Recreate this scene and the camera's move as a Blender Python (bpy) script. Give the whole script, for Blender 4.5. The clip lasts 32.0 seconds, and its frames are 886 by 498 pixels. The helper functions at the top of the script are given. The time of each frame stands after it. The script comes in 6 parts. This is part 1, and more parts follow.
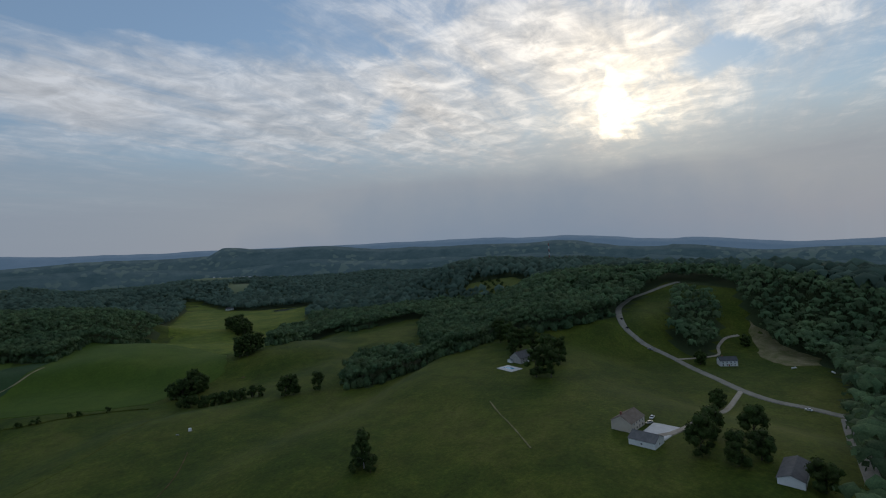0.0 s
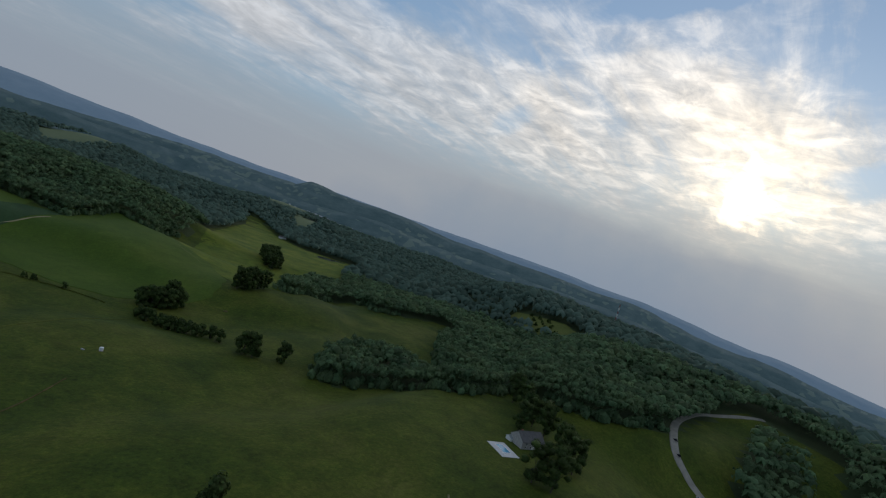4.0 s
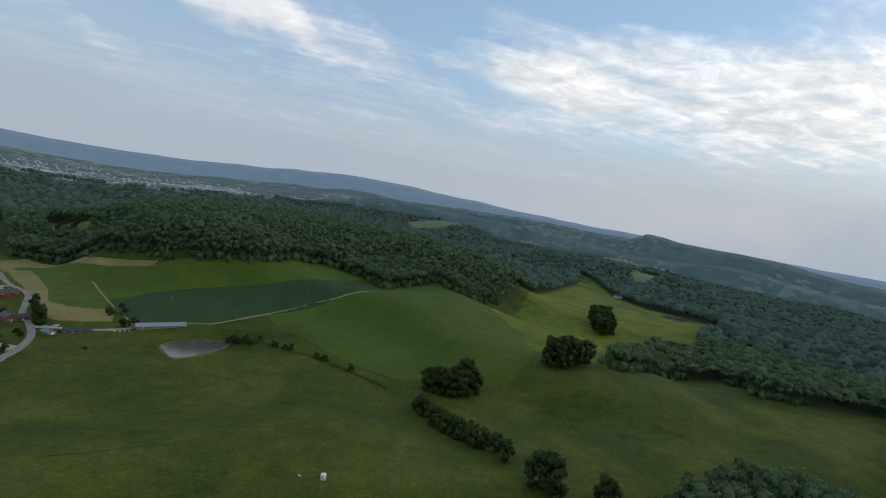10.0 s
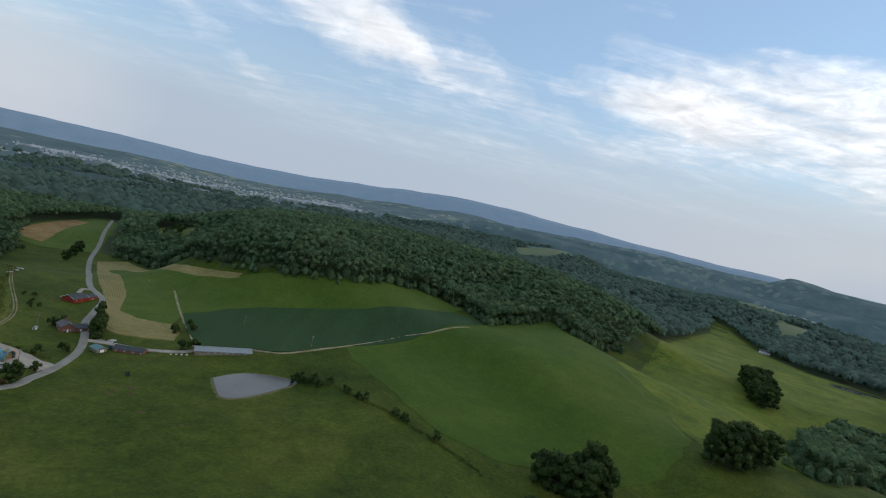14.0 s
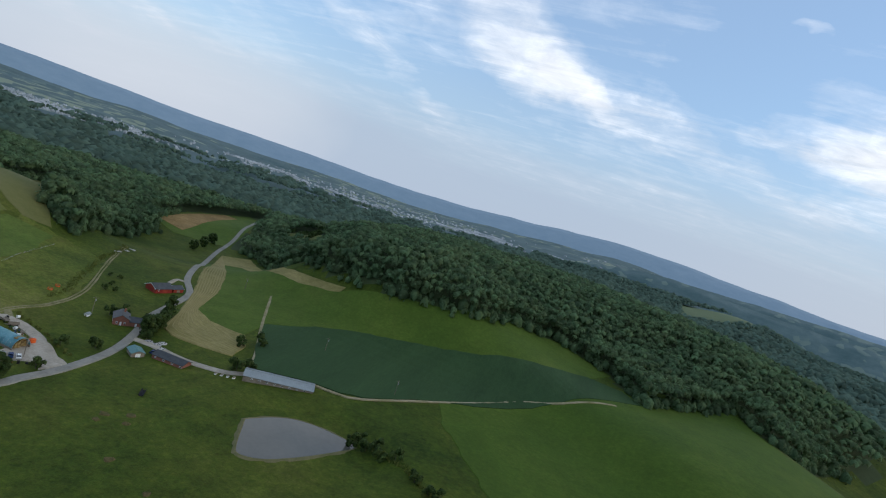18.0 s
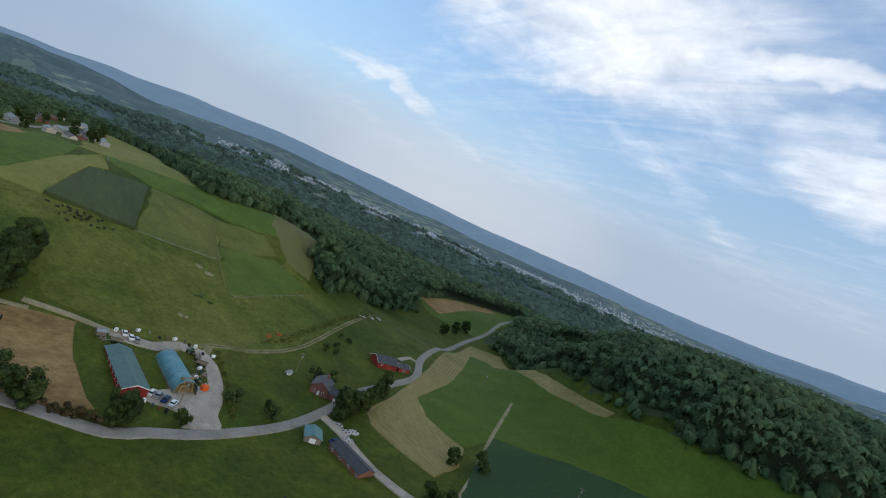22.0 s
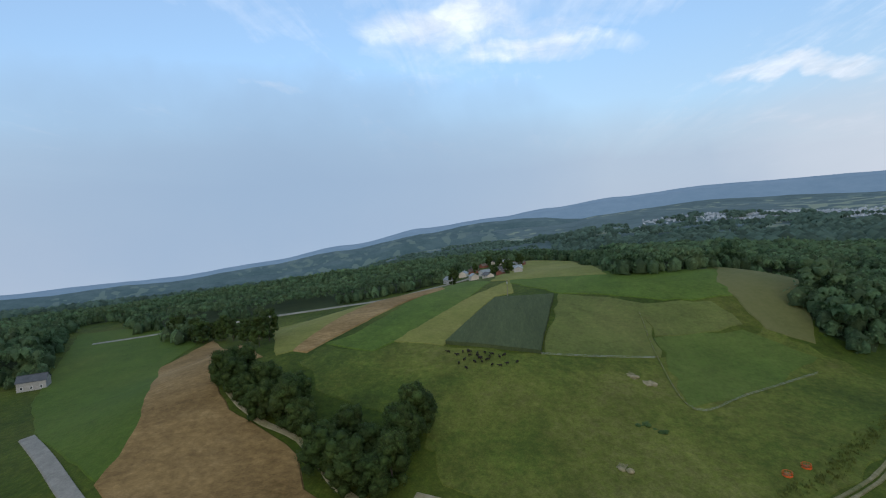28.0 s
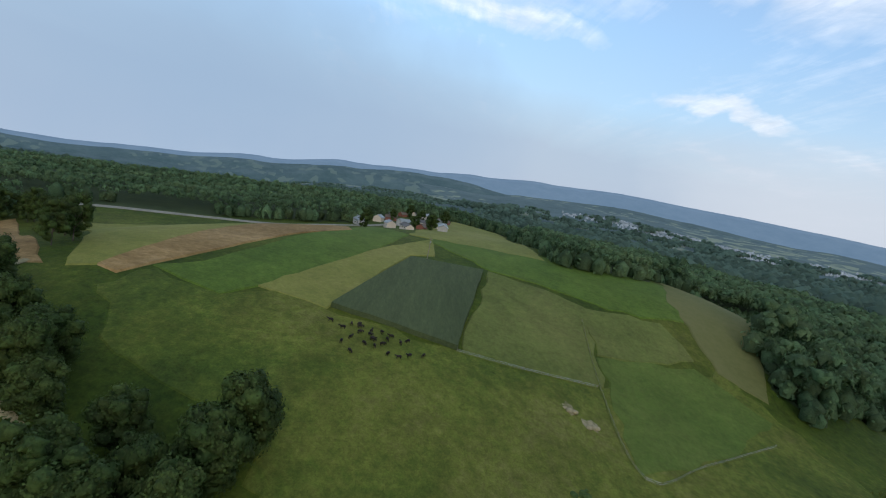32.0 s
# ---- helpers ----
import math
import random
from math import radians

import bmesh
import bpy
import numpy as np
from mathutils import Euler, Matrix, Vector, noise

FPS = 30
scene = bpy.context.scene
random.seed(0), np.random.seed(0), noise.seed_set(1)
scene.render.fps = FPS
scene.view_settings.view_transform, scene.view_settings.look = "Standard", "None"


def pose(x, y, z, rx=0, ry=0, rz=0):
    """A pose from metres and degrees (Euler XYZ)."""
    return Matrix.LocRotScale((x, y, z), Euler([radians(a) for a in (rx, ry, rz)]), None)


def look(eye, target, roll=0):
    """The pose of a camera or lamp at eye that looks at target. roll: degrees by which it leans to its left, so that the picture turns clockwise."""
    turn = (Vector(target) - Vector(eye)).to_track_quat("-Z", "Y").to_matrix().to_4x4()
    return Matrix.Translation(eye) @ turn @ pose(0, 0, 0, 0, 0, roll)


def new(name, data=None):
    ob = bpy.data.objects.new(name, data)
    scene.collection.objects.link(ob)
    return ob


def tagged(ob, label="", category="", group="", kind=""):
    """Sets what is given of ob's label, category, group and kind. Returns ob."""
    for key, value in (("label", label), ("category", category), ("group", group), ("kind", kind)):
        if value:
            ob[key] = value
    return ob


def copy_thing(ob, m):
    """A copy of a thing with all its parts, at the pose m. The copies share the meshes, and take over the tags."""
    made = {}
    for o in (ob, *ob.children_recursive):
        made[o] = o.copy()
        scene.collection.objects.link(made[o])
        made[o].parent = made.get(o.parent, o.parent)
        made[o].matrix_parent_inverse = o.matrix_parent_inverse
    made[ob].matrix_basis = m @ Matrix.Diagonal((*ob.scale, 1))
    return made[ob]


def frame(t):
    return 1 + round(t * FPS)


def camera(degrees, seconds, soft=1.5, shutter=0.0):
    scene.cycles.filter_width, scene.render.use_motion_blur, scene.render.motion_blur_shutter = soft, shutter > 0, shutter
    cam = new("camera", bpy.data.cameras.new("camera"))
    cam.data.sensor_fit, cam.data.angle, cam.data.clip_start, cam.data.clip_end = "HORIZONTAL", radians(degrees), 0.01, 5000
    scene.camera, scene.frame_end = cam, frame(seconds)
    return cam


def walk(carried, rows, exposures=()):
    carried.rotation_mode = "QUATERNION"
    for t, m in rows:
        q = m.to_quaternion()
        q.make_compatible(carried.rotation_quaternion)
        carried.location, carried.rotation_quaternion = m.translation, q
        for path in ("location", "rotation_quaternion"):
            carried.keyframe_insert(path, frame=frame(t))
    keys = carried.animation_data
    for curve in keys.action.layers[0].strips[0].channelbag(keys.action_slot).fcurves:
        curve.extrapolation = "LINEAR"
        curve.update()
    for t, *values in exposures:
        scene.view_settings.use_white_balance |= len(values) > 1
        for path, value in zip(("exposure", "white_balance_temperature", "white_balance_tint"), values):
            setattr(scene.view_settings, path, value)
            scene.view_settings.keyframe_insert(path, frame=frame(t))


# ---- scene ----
cam = camera(82.1, 32.0, 1.1)
PATH = [
    (0, (-246.07, -347.81, 162.18), (-160.55, -296.01, 160.21), -4.68),
    (0.5, (-231.84, -341.73, 162.30), (-146.38, -290.06, 157.05), -4.22),
    (1, (-218.05, -335.85, 162.40), (-130.22, -288.41, 156.48), 8.48),
    (1.5, (-204.83, -330.30, 162.56), (-121.00, -275.96, 158.23), 2.51),
    (2, (-191.71, -324.53, 162.75), (-110.50, -266.41, 157.61), -1.18),
    (2.5, (-178.38, -318.43, 162.95), (-93.27, -266.24, 157.23), 3.06),
    (4.5, (-125.81, -302.99, 165.10), (-53.12, -234.41, 161.69), 21.59),
    (5, (-111.42, -296.76, 164.35), (-44.51, -222.60, 159.50), 20.76),
    (5.5, (-97.40, -288.97, 163.30), (-37.44, -209.24, 156.48), 19.00),
    (6, (-84.20, -278.49, 161.90), (-30.70, -194.12, 157.55), 18.94),
    (6.5, (-71.99, -265.52, 160.15), (-22.83, -178.54, 156.10), 19.96),
    (7, (-60.94, -250.60, 158.12), (-17.58, -160.60, 153.61), 19.29),
    (7.5, (-51.22, -235.01, 155.95), (-16.72, -141.37, 149.43), 15.68),
    (8, (-43.16, -220.16, 153.77), (-13.36, -125.04, 145.70), 14.56),
    (8.5, (-36.86, -206.38, 151.73), (-9.32, -110.53, 144.37), 12.25),
    (9, (-31.88, -193.43, 149.91), (-11.32, -95.65, 145.95), 4.28),
    (9.5, (-27.76, -181.23, 148.39), (-7.88, -83.45, 141.83), 6.96),
    (10, (-24.48, -168.97, 147.13), (-2.03, -71.79, 139.95), 9.38),
    (10.5, (-21.89, -155.88, 146.07), (-3.81, -57.70, 140.28), 6.64),
    (11, (-19.64, -142.77, 145.14), (-8.25, -43.57, 139.75), 7.65),
    (11.5, (-17.46, -130.44, 144.32), (-3.64, -31.78, 135.60), 8.13),
    (12, (-15.89, -118.25, 143.60), (-2.13, -19.82, 132.54), 9.69),
    (12.5, (-15.38, -105.79, 143.01), (-6.11, -6.77, 132.61), 10.21),
    (13, (-15.65, -93.43, 142.58), (-11.37, 5.98, 132.62), 10.26),
    (13.5, (-16.09, -81.64, 142.32), (-13.40, 18.01, 134.33), 10.69),
    (14, (-16.51, -70.27, 142.19), (-14.84, 29.52, 135.90), 12.39),
    (14.5, (-16.78, -58.91, 142.12), (-18.87, 40.70, 133.53), 10.95),
    (16.5, (-3.67, -7.20, 141.63), (-12.59, 92.11, 134.07), 14.45),
    (17, (-5.77, 9.97, 139.04), (-20.98, 108.47, 130.93), 16.75),
    (17.5, (-8.56, 26.61, 136.06), (-31.87, 123.49, 127.62), 17.66),
    (18, (-11.68, 41.69, 132.82), (-39.81, 137.39, 125.62), 18.63),
    (18.5, (-15.01, 55.76, 129.43), (-47.12, 150.23, 122.75), 19.49),
    (19, (-18.89, 69.74, 125.92), (-56.96, 161.99, 119.52), 22.04),
    (19.5, (-23.98, 83.91, 122.31), (-70.48, 172.22, 116.06), 21.72),
    (20, (-30.37, 96.90, 118.63), (-83.45, 181.46, 113.03), 21.84),
    (20.5, (-37.78, 108.12, 114.92), (-95.88, 189.38, 110.20), 21.83),
    (21, (-45.84, 118.27, 111.19), (-109.64, 195.21, 108.29), 20.94),
    (21.5, (-54.06, 128.26, 107.54), (-123.25, 200.31, 102.91), 22.78),
    (22, (-62.38, 137.75, 104.10), (-137.25, 203.89, 99.73), 24.17),
    (22.5, (-70.76, 145.43, 101.07), (-150.38, 205.89, 98.81), 23.32),
    (23, (-78.96, 151.96, 98.58), (-162.50, 206.84, 95.57), 22.62),
    (23.5, (-86.65, 158.14, 96.59), (-174.24, 206.16, 92.05), 21.99),
    (24, (-93.71, 163.94, 95.05), (-184.79, 205.07, 91.40), 23.52),
    (24.5, (-100.54, 169.04, 93.94), (-194.65, 202.82, 92.66), 24.64),
    (25, (-107.60, 174.43, 93.18), (-204.27, 199.88, 90.56), 24.21),
    (25.5, (-114.90, 179.88, 92.66), (-213.89, 193.66, 89.56), 23.56),
    (26, (-122.21, 184.14, 92.33), (-222.04, 187.90, 88.01), 21.72),
    (26.5, (-129.44, 186.82, 92.12), (-228.93, 179.52, 85.21), 13.16),
    (28.5, (-155.01, 183.60, 91.48), (-254.35, 174.14, 84.90), -7.37),
    (29, (-164.37, 179.98, 90.48), (-263.65, 173.90, 80.21), -10.64),
    (29.5, (-174.16, 176.30, 89.33), (-273.40, 184.01, 79.67), -10.48),
    (30, (-183.23, 173.48, 88.19), (-280.64, 194.28, 79.34), -1.36),
    (30.5, (-191.33, 172.66, 87.22), (-287.67, 196.58, 75.14), 6.95),
    (31, (-198.53, 174.10, 86.40), (-296.73, 188.98, 74.83), 10.76),
    (31.5, (-204.97, 176.67, 85.68), (-303.85, 182.60, 71.99), 11.82),
    (32, (-211.29, 179.66, 84.96), (-310.23, 185.14, 71.51), 11.62),
]
EXPOSURES = [(0, -0.55, 6450, 10), (2.5, -0.46, 6500, 10), (4.5, -0.35, 6700, 10), (8, 0.13, 6950, 10), (11, 0.25, 6900, 10), (14, 0.37, 6750, 10),
             (17.5, 0.44, 6500, 10), (21, 0.38, 6400, 10), (24, 0.33, 6450, 10), (28.5, 0.40, 6350, 10), (32, 0.46, 6450, 10)]
walk(cam, [(t, look(eye, target, roll)) for t, eye, target, roll in PATH], EXPOSURES)

# ---- light ----
SUN_AZ, SUN_EL = radians(80.0), radians(11.5)
SUN_DIR = Vector((math.sin(SUN_AZ) * math.cos(SUN_EL), math.cos(SUN_AZ) * math.cos(SUN_EL), math.sin(SUN_EL)))


def wire(tree, a, b):
    tree.links.new(a, b)


def node(tree, kind, **settings):
    n = tree.nodes.new(kind)
    for key, value in settings.items():
        if key in n.inputs:
            n.inputs[key].default_value = value
    return n


def maths(tree, op, a, b=None, clamp=False):
    n = tree.nodes.new("ShaderNodeMath")
    n.operation, n.use_clamp = op, clamp
    for i, v in enumerate((a, b)):
        if v is None:
            continue
        if isinstance(v, (int, float)):
            n.inputs[i].default_value = v
        else:
            wire(tree, v, n.inputs[i])
    return n.outputs[0]


def mixed(tree, fac, a, b):
    n = tree.nodes.new("ShaderNodeMix")
    n.data_type = "RGBA"
    for socket, v in ((n.inputs[0], fac), (n.inputs[6], a), (n.inputs[7], b)):
        if isinstance(v, (int, float)):
            socket.default_value = v
        elif isinstance(v, tuple):
            socket.default_value = (*v, 1.0)
        else:
            wire(tree, v, socket)
    return n.outputs[2]


def ramp(tree, fac, stops):
    n = tree.nodes.new("ShaderNodeValToRGB")
    e = n.color_ramp.elements
    while len(e) < len(stops):
        e.new(0.5)
    for el, (pos, v) in zip(e, stops):
        el.position = pos
        el.color = (*v, 1.0) if isinstance(v, tuple) else (v, v, v, 1.0)
    wire(tree, fac, n.inputs[0])
    return n.outputs[0]


# banks of cloud (+) and clear gaps (-): bearing, height, half width, half height, tilt (all degrees), strength
CLOUDS = [
    (48, 15.0, 27, 7.5, 5, 0.24), (14, 15.5, 25, 8.5, 0, 0.26), (28, 22.5, 24, 7.0, 0, 0.16), (-12, 21.0, 16, 8.0, 0, 0.15), (68, 15.5, 9, 3.2, 16, 0.16),
    (36, 14.0, 3.8, 1.7, -35, -0.15), (1.8, 15.2, 4.5, 1.8, 0, -0.22), (61, 24.0, 9, 3.0, 0, -0.20), (24, 27.5, 8, 2.0, -10, -0.15),
    (84, 14.0, 18, 2.3, 15, 0.17), (68, 10.5, 10, 1.8, 10, 0.12), (78, 16.5, 5, 1.0, 12, 0.10), (104, 19.3, 9, 4.0, 20, 0.20), (108, 26.5, 10, 1.3, -4, 0.22),
    (98, 17.0, 6, 2.0, 25, 0.12), (83, 21.5, 8, 4.0, 0, -0.12), (78.3, 25.1, 2.5, 0.6, 0, 0.12), (111, 11.0, 4, 1.3, 12, 0.10), (124, 26.0, 17, 8.0, 0, 0.20),
    (139, 25.5, 20, 7.6, -6, 0.21), (127, 23.0, 7, 2.2, -30, 0.10), (151, 25.5, 9, 5.5, -10, 0.12), (133, 20.0, 5, 1.6, -14, 0.12), (151, 12.2, 6.5, 0.95, 11, 0.26), (139, 9.0, 9, 0.8, 8, 0.10), (173, 17.4, 12, 1.8, 4, 0.22),
    (172, 21.5, 16, 2.6, 6, 0.12), (-156, 15.0, 4, 0.8, 10, 0.16), (176, 19.5, 12, 1.6, 4, 0.12), (150, 7.2, 9, 0.9, 9, 0.12), (119, 14.0, 12, 1.4, 24, 0.08), (92, 13.0, 14, 3.0, 22, 0.09), (186, 22.0, 10, 2.0, 0, 0.15), (188, 8.5, 6, 0.9, 14, 0.10), (127, 14.0, 9, 3.0, 0, -0.05),
]


def cloud_bank(t, co, az, el, wide, high, tilt, strength):
    """A soft-edged oval of sky about a direction, 1 in its middle and 0 at its rim, times its strength."""
    a, e, k = radians(az), radians(el), radians(tilt)
    across = Vector((-math.sin(a), math.cos(a), 0))
    upward = Vector((-math.sin(e) * math.cos(a), -math.sin(e) * math.sin(a), math.cos(e)))
    total = None
    for axis, size in ((across * math.cos(k) + upward * math.sin(k), wide), (upward * math.cos(k) - across * math.sin(k), high)):
        dot = t.nodes.new("ShaderNodeVectorMath")
        dot.operation = "DOT_PRODUCT"
        wire(t, co, dot.inputs[0])
        dot.inputs[1].default_value = axis / math.sin(radians(size))
        middle_at = Vector((math.cos(e) * math.cos(a), math.cos(e) * math.sin(a), math.sin(e))).dot(axis) / math.sin(radians(size))
        off = maths(t, "SUBTRACT", dot.outputs["Value"], middle_at)
        square = maths(t, "MULTIPLY", off, off)
        total = square if total is None else maths(t, "ADD", total, square)
    soft = ramp(t, total, [(0.0, 1.0), (0.45, 0.62), (1.0, 0.0)])
    return maths(t, "MULTIPLY", soft, strength)


def build_sky():
    world = bpy.data.worlds.new("sky")
    scene.world = world
    world.use_nodes = True
    t = world.node_tree
    t.nodes.clear()
    out = t.nodes.new("ShaderNodeOutputWorld")
    bg = t.nodes.new("ShaderNodeBackground")
    sky = t.nodes.new("ShaderNodeTexSky")
    sky.sky_type, sky.sun_disc = "NISHITA", False
    sky.sun_elevation, sky.sun_rotation = SUN_EL, SUN_AZ
    sky.altitude, sky.air_density, sky.dust_density, sky.ozone_density = 150, 1.3, 0.35, 3.0
    gain = t.nodes.new("ShaderNodeVectorMath")
    gain.operation = "SCALE"
    wire(t, sky.outputs[0], gain.inputs[0])
    gain.inputs[3].default_value = 0.172
    tint = t.nodes.new("ShaderNodeVectorMath")
    tint.operation = "MULTIPLY"
    wire(t, gain.outputs[0], tint.inputs[0])
    tint.inputs[1].default_value = (0.98, 1.04, 1.09)
    co = t.nodes.new("ShaderNodeTexCoord").outputs["Generated"]
    sep = t.nodes.new("ShaderNodeSeparateXYZ")
    wire(t, co, sep.inputs[0])
    x, y, z = sep.outputs
    up = maths(t, "MAXIMUM", z, 0.0)
    flat = maths(t, "ADD", up, 0.10)
    comb = t.nodes.new("ShaderNodeCombineXYZ")
    wire(t, maths(t, "DIVIDE", x, flat), comb.inputs[0])
    wire(t, maths(t, "DIVIDE", y, flat), comb.inputs[1])
    # nearness to the veiled sun
    dot = t.nodes.new("ShaderNodeVectorMath")
    dot.operation = "DOT_PRODUCT"
    wire(t, co, dot.inputs[0])
    dot.inputs[1].default_value = SUN_DIR
    near = maths(t, "MAXIMUM", dot.outputs["Value"], 0.0)
    glow = maths(t, "POWER", near, 7.0)
    core = maths(t, "POWER", near, 130.0)
    spot = maths(t, "POWER", near, 900.0)
    # streaked high cloud, drawn out along one direction, breaking into small puffs near the sun
    turn = t.nodes.new("ShaderNodeMapping")
    turn.inputs["Rotation"].default_value = (0, 0, radians(-35))
    turn.inputs["Scale"].default_value = (0.42, 1.0, 1.0)
    turn.inputs["Location"].default_value = (3.4, 1.3, 0)
    wire(t, comb.outputs[0], turn.inputs[0])
    big = node(t, "ShaderNodeTexNoise", Scale=0.48, Detail=9.0, Roughness=0.54, Distortion=1.0)
    wire(t, turn.outputs[0], big.inputs["Vector"])
    fine = node(t, "ShaderNodeTexNoise", Scale=2.6, Detail=9.0, Roughness=0.66, Distortion=0.8)
    wire(t, turn.outputs[0], fine.inputs["Vector"])
    puff = node(t, "ShaderNodeTexNoise", Scale=5.5, Detail=8.0, Roughness=0.62, Distortion=0.5)
    wire(t, comb.outputs[0], puff.inputs["Vector"])
    wide = maths(t, "POWER", near, 1.9)
    grain = maths(t, "ADD", maths(t, "MULTIPLY", fine.outputs[0], 0.5), maths(t, "MULTIPLY", puff.outputs[0], 0.5))
    share = maths(t, "ADD", maths(t, "MULTIPLY", wide, 0.16), 0.36)
    field = maths(t, "ADD", big.outputs[0], maths(t, "MULTIPLY", maths(t, "SUBTRACT", grain, big.outputs[0]), share))
    bias, torn = None, co
    for size, reach in ((2.6, 0.16), (8.0, 0.07)):
        tear = node(t, "ShaderNodeTexNoise", Scale=size, Detail=4.0, Roughness=0.6)
        wire(t, co, tear.inputs["Vector"])
        spread = t.nodes.new("ShaderNodeVectorMath")
        spread.operation = "MULTIPLY_ADD"
        wire(t, tear.outputs["Color"], spread.inputs[0])
        spread.inputs[1].default_value, spread.inputs[2].default_value = (reach,) * 3, (-reach / 2,) * 3
        add = t.nodes.new("ShaderNodeVectorMath")
        wire(t, torn, add.inputs[0])
        wire(t, spread.outputs[0], add.inputs[1])
        torn = add.outputs[0]
    for bank in CLOUDS:
        v = cloud_bank(t, torn, *bank)
        bias = v if bias is None else maths(t, "ADD", bias, v)
    rim = ramp(t, up, [(0.085, 0.0), (0.135, 0.05), (0.175, 0.0)])
    # extra cloud overhead, mostly out of view, added to brighten the ground
    high = ramp(t, up, [(0.44, 0.0), (0.62, 0.15)])
    bias = maths(t, "ADD", bias, maths(t, "ADD", rim, high))
    # fine drawn-out wisps that fray the banks
    comb_out = t.nodes.new("ShaderNodeMapping")
    comb_out.inputs["Rotation"].default_value = (0, 0, radians(-52))
    comb_out.inputs["Scale"].default_value = (0.5, 3.2, 1.0)
    wire(t, comb.outputs[0], comb_out.inputs[0])
    wisp = node(t, "ShaderNodeTexNoise", Scale=1.5, Detail=8.0, Roughness=0.62, Distortion=1.6)
    wire(t, comb_out.outputs[0], wisp.inputs["Vector"])
    frayed = maths(t, "MULTIPLY", maths(t, "SUBTRACT", wisp.outputs[0], 0.5), 0.30)
    cover = ramp(t, maths(t, "ADD", maths(t, "ADD", field, bias), frayed), [(0.50, 0.0), (0.60, 0.24), (0.71, 0.68), (0.86, 1.0)])
    # cloud light: greyer away from the sun, bright and warm about it
    lit = mixed(t, glow, (0.79, 0.82, 0.87), (1.55, 1.42, 1.24))
    lit = mixed(t, core, lit, (2.6, 2.2, 1.65))
    pillar = cloud_bank(t, torn, 11.3, 12.6, 1.5, 4.2, 4, 0.9)
    lit = mixed(t, maths(t, "ADD", maths(t, "MULTIPLY", spot, 0.5), pillar, True), lit, (8.0, 6.4, 4.2))
    texture = maths(t, "ADD", maths(t, "MULTIPLY", fine.outputs[0], 0.45), maths(t, "MULTIPLY", puff.outputs[0], 0.55))
    shade = ramp(t, texture, [(0.38, 0.52), (0.50, 0.85), (0.60, 1.22)])
    even = maths(t, "MULTIPLY", maths(t, "SUBTRACT", 1.0, wide), 0.65)
    shade = mixed(t, even, shade, (0.98, 0.98, 0.98))
    mul = t.nodes.new("ShaderNodeMix")
    mul.data_type, mul.blend_type = "RGBA", "MULTIPLY"
    mul.inputs[0].default_value = 1.0
    wire(t, lit, mul.inputs[6])
    wire(t, shade, mul.inputs[7])
    milky = mixed(t, 0.5, tint.outputs[0], (0.33, 0.45, 0.66))
    body = mixed(t, maths(t, "MULTIPLY", cover, 0.90), milky, mul.outputs[2])
    # haze bank along the horizon
    ragged = maths(t, "ADD", up, maths(t, "MULTIPLY", maths(t, "SUBTRACT", big.outputs[0], 0.5), 0.10))
    haze = ramp(t, ragged, [(0.0, 1.0), (0.09, 0.95), (0.145, 0.66), (0.19, 0.28), (0.30, 0.0)])
    murk = mixed(t, wide, (0.335, 0.402, 0.505), (0.445, 0.465, 0.51))
    murk = mixed(t, cloud_bank(t, torn, 139, 5, 21, 12, 0, 0.75), murk, (0.50, 0.53, 0.59))
    body = mixed(t, maths(t, "MULTIPLY", haze, 0.96), body, murk)
    body = mixed(t, cloud_bank(t, torn, -156, 5, 38, 13, 0, 0.85), body, (0.245, 0.345, 0.48))
    wire(t, body, bg.inputs[0])
    bg.inputs[1].default_value = 1.0
    wire(t, bg.outputs[0], out.inputs[0])


build_sky()
sun_data = bpy.data.lights.new("sun", "SUN")
sun_data.energy, sun_data.angle, sun_data.color = 0.6, radians(24), (1.0, 0.86, 0.64)
sun = new("sun", sun_data)
sun.matrix_world = look(SUN_DIR * 900, (0, 0, 0))


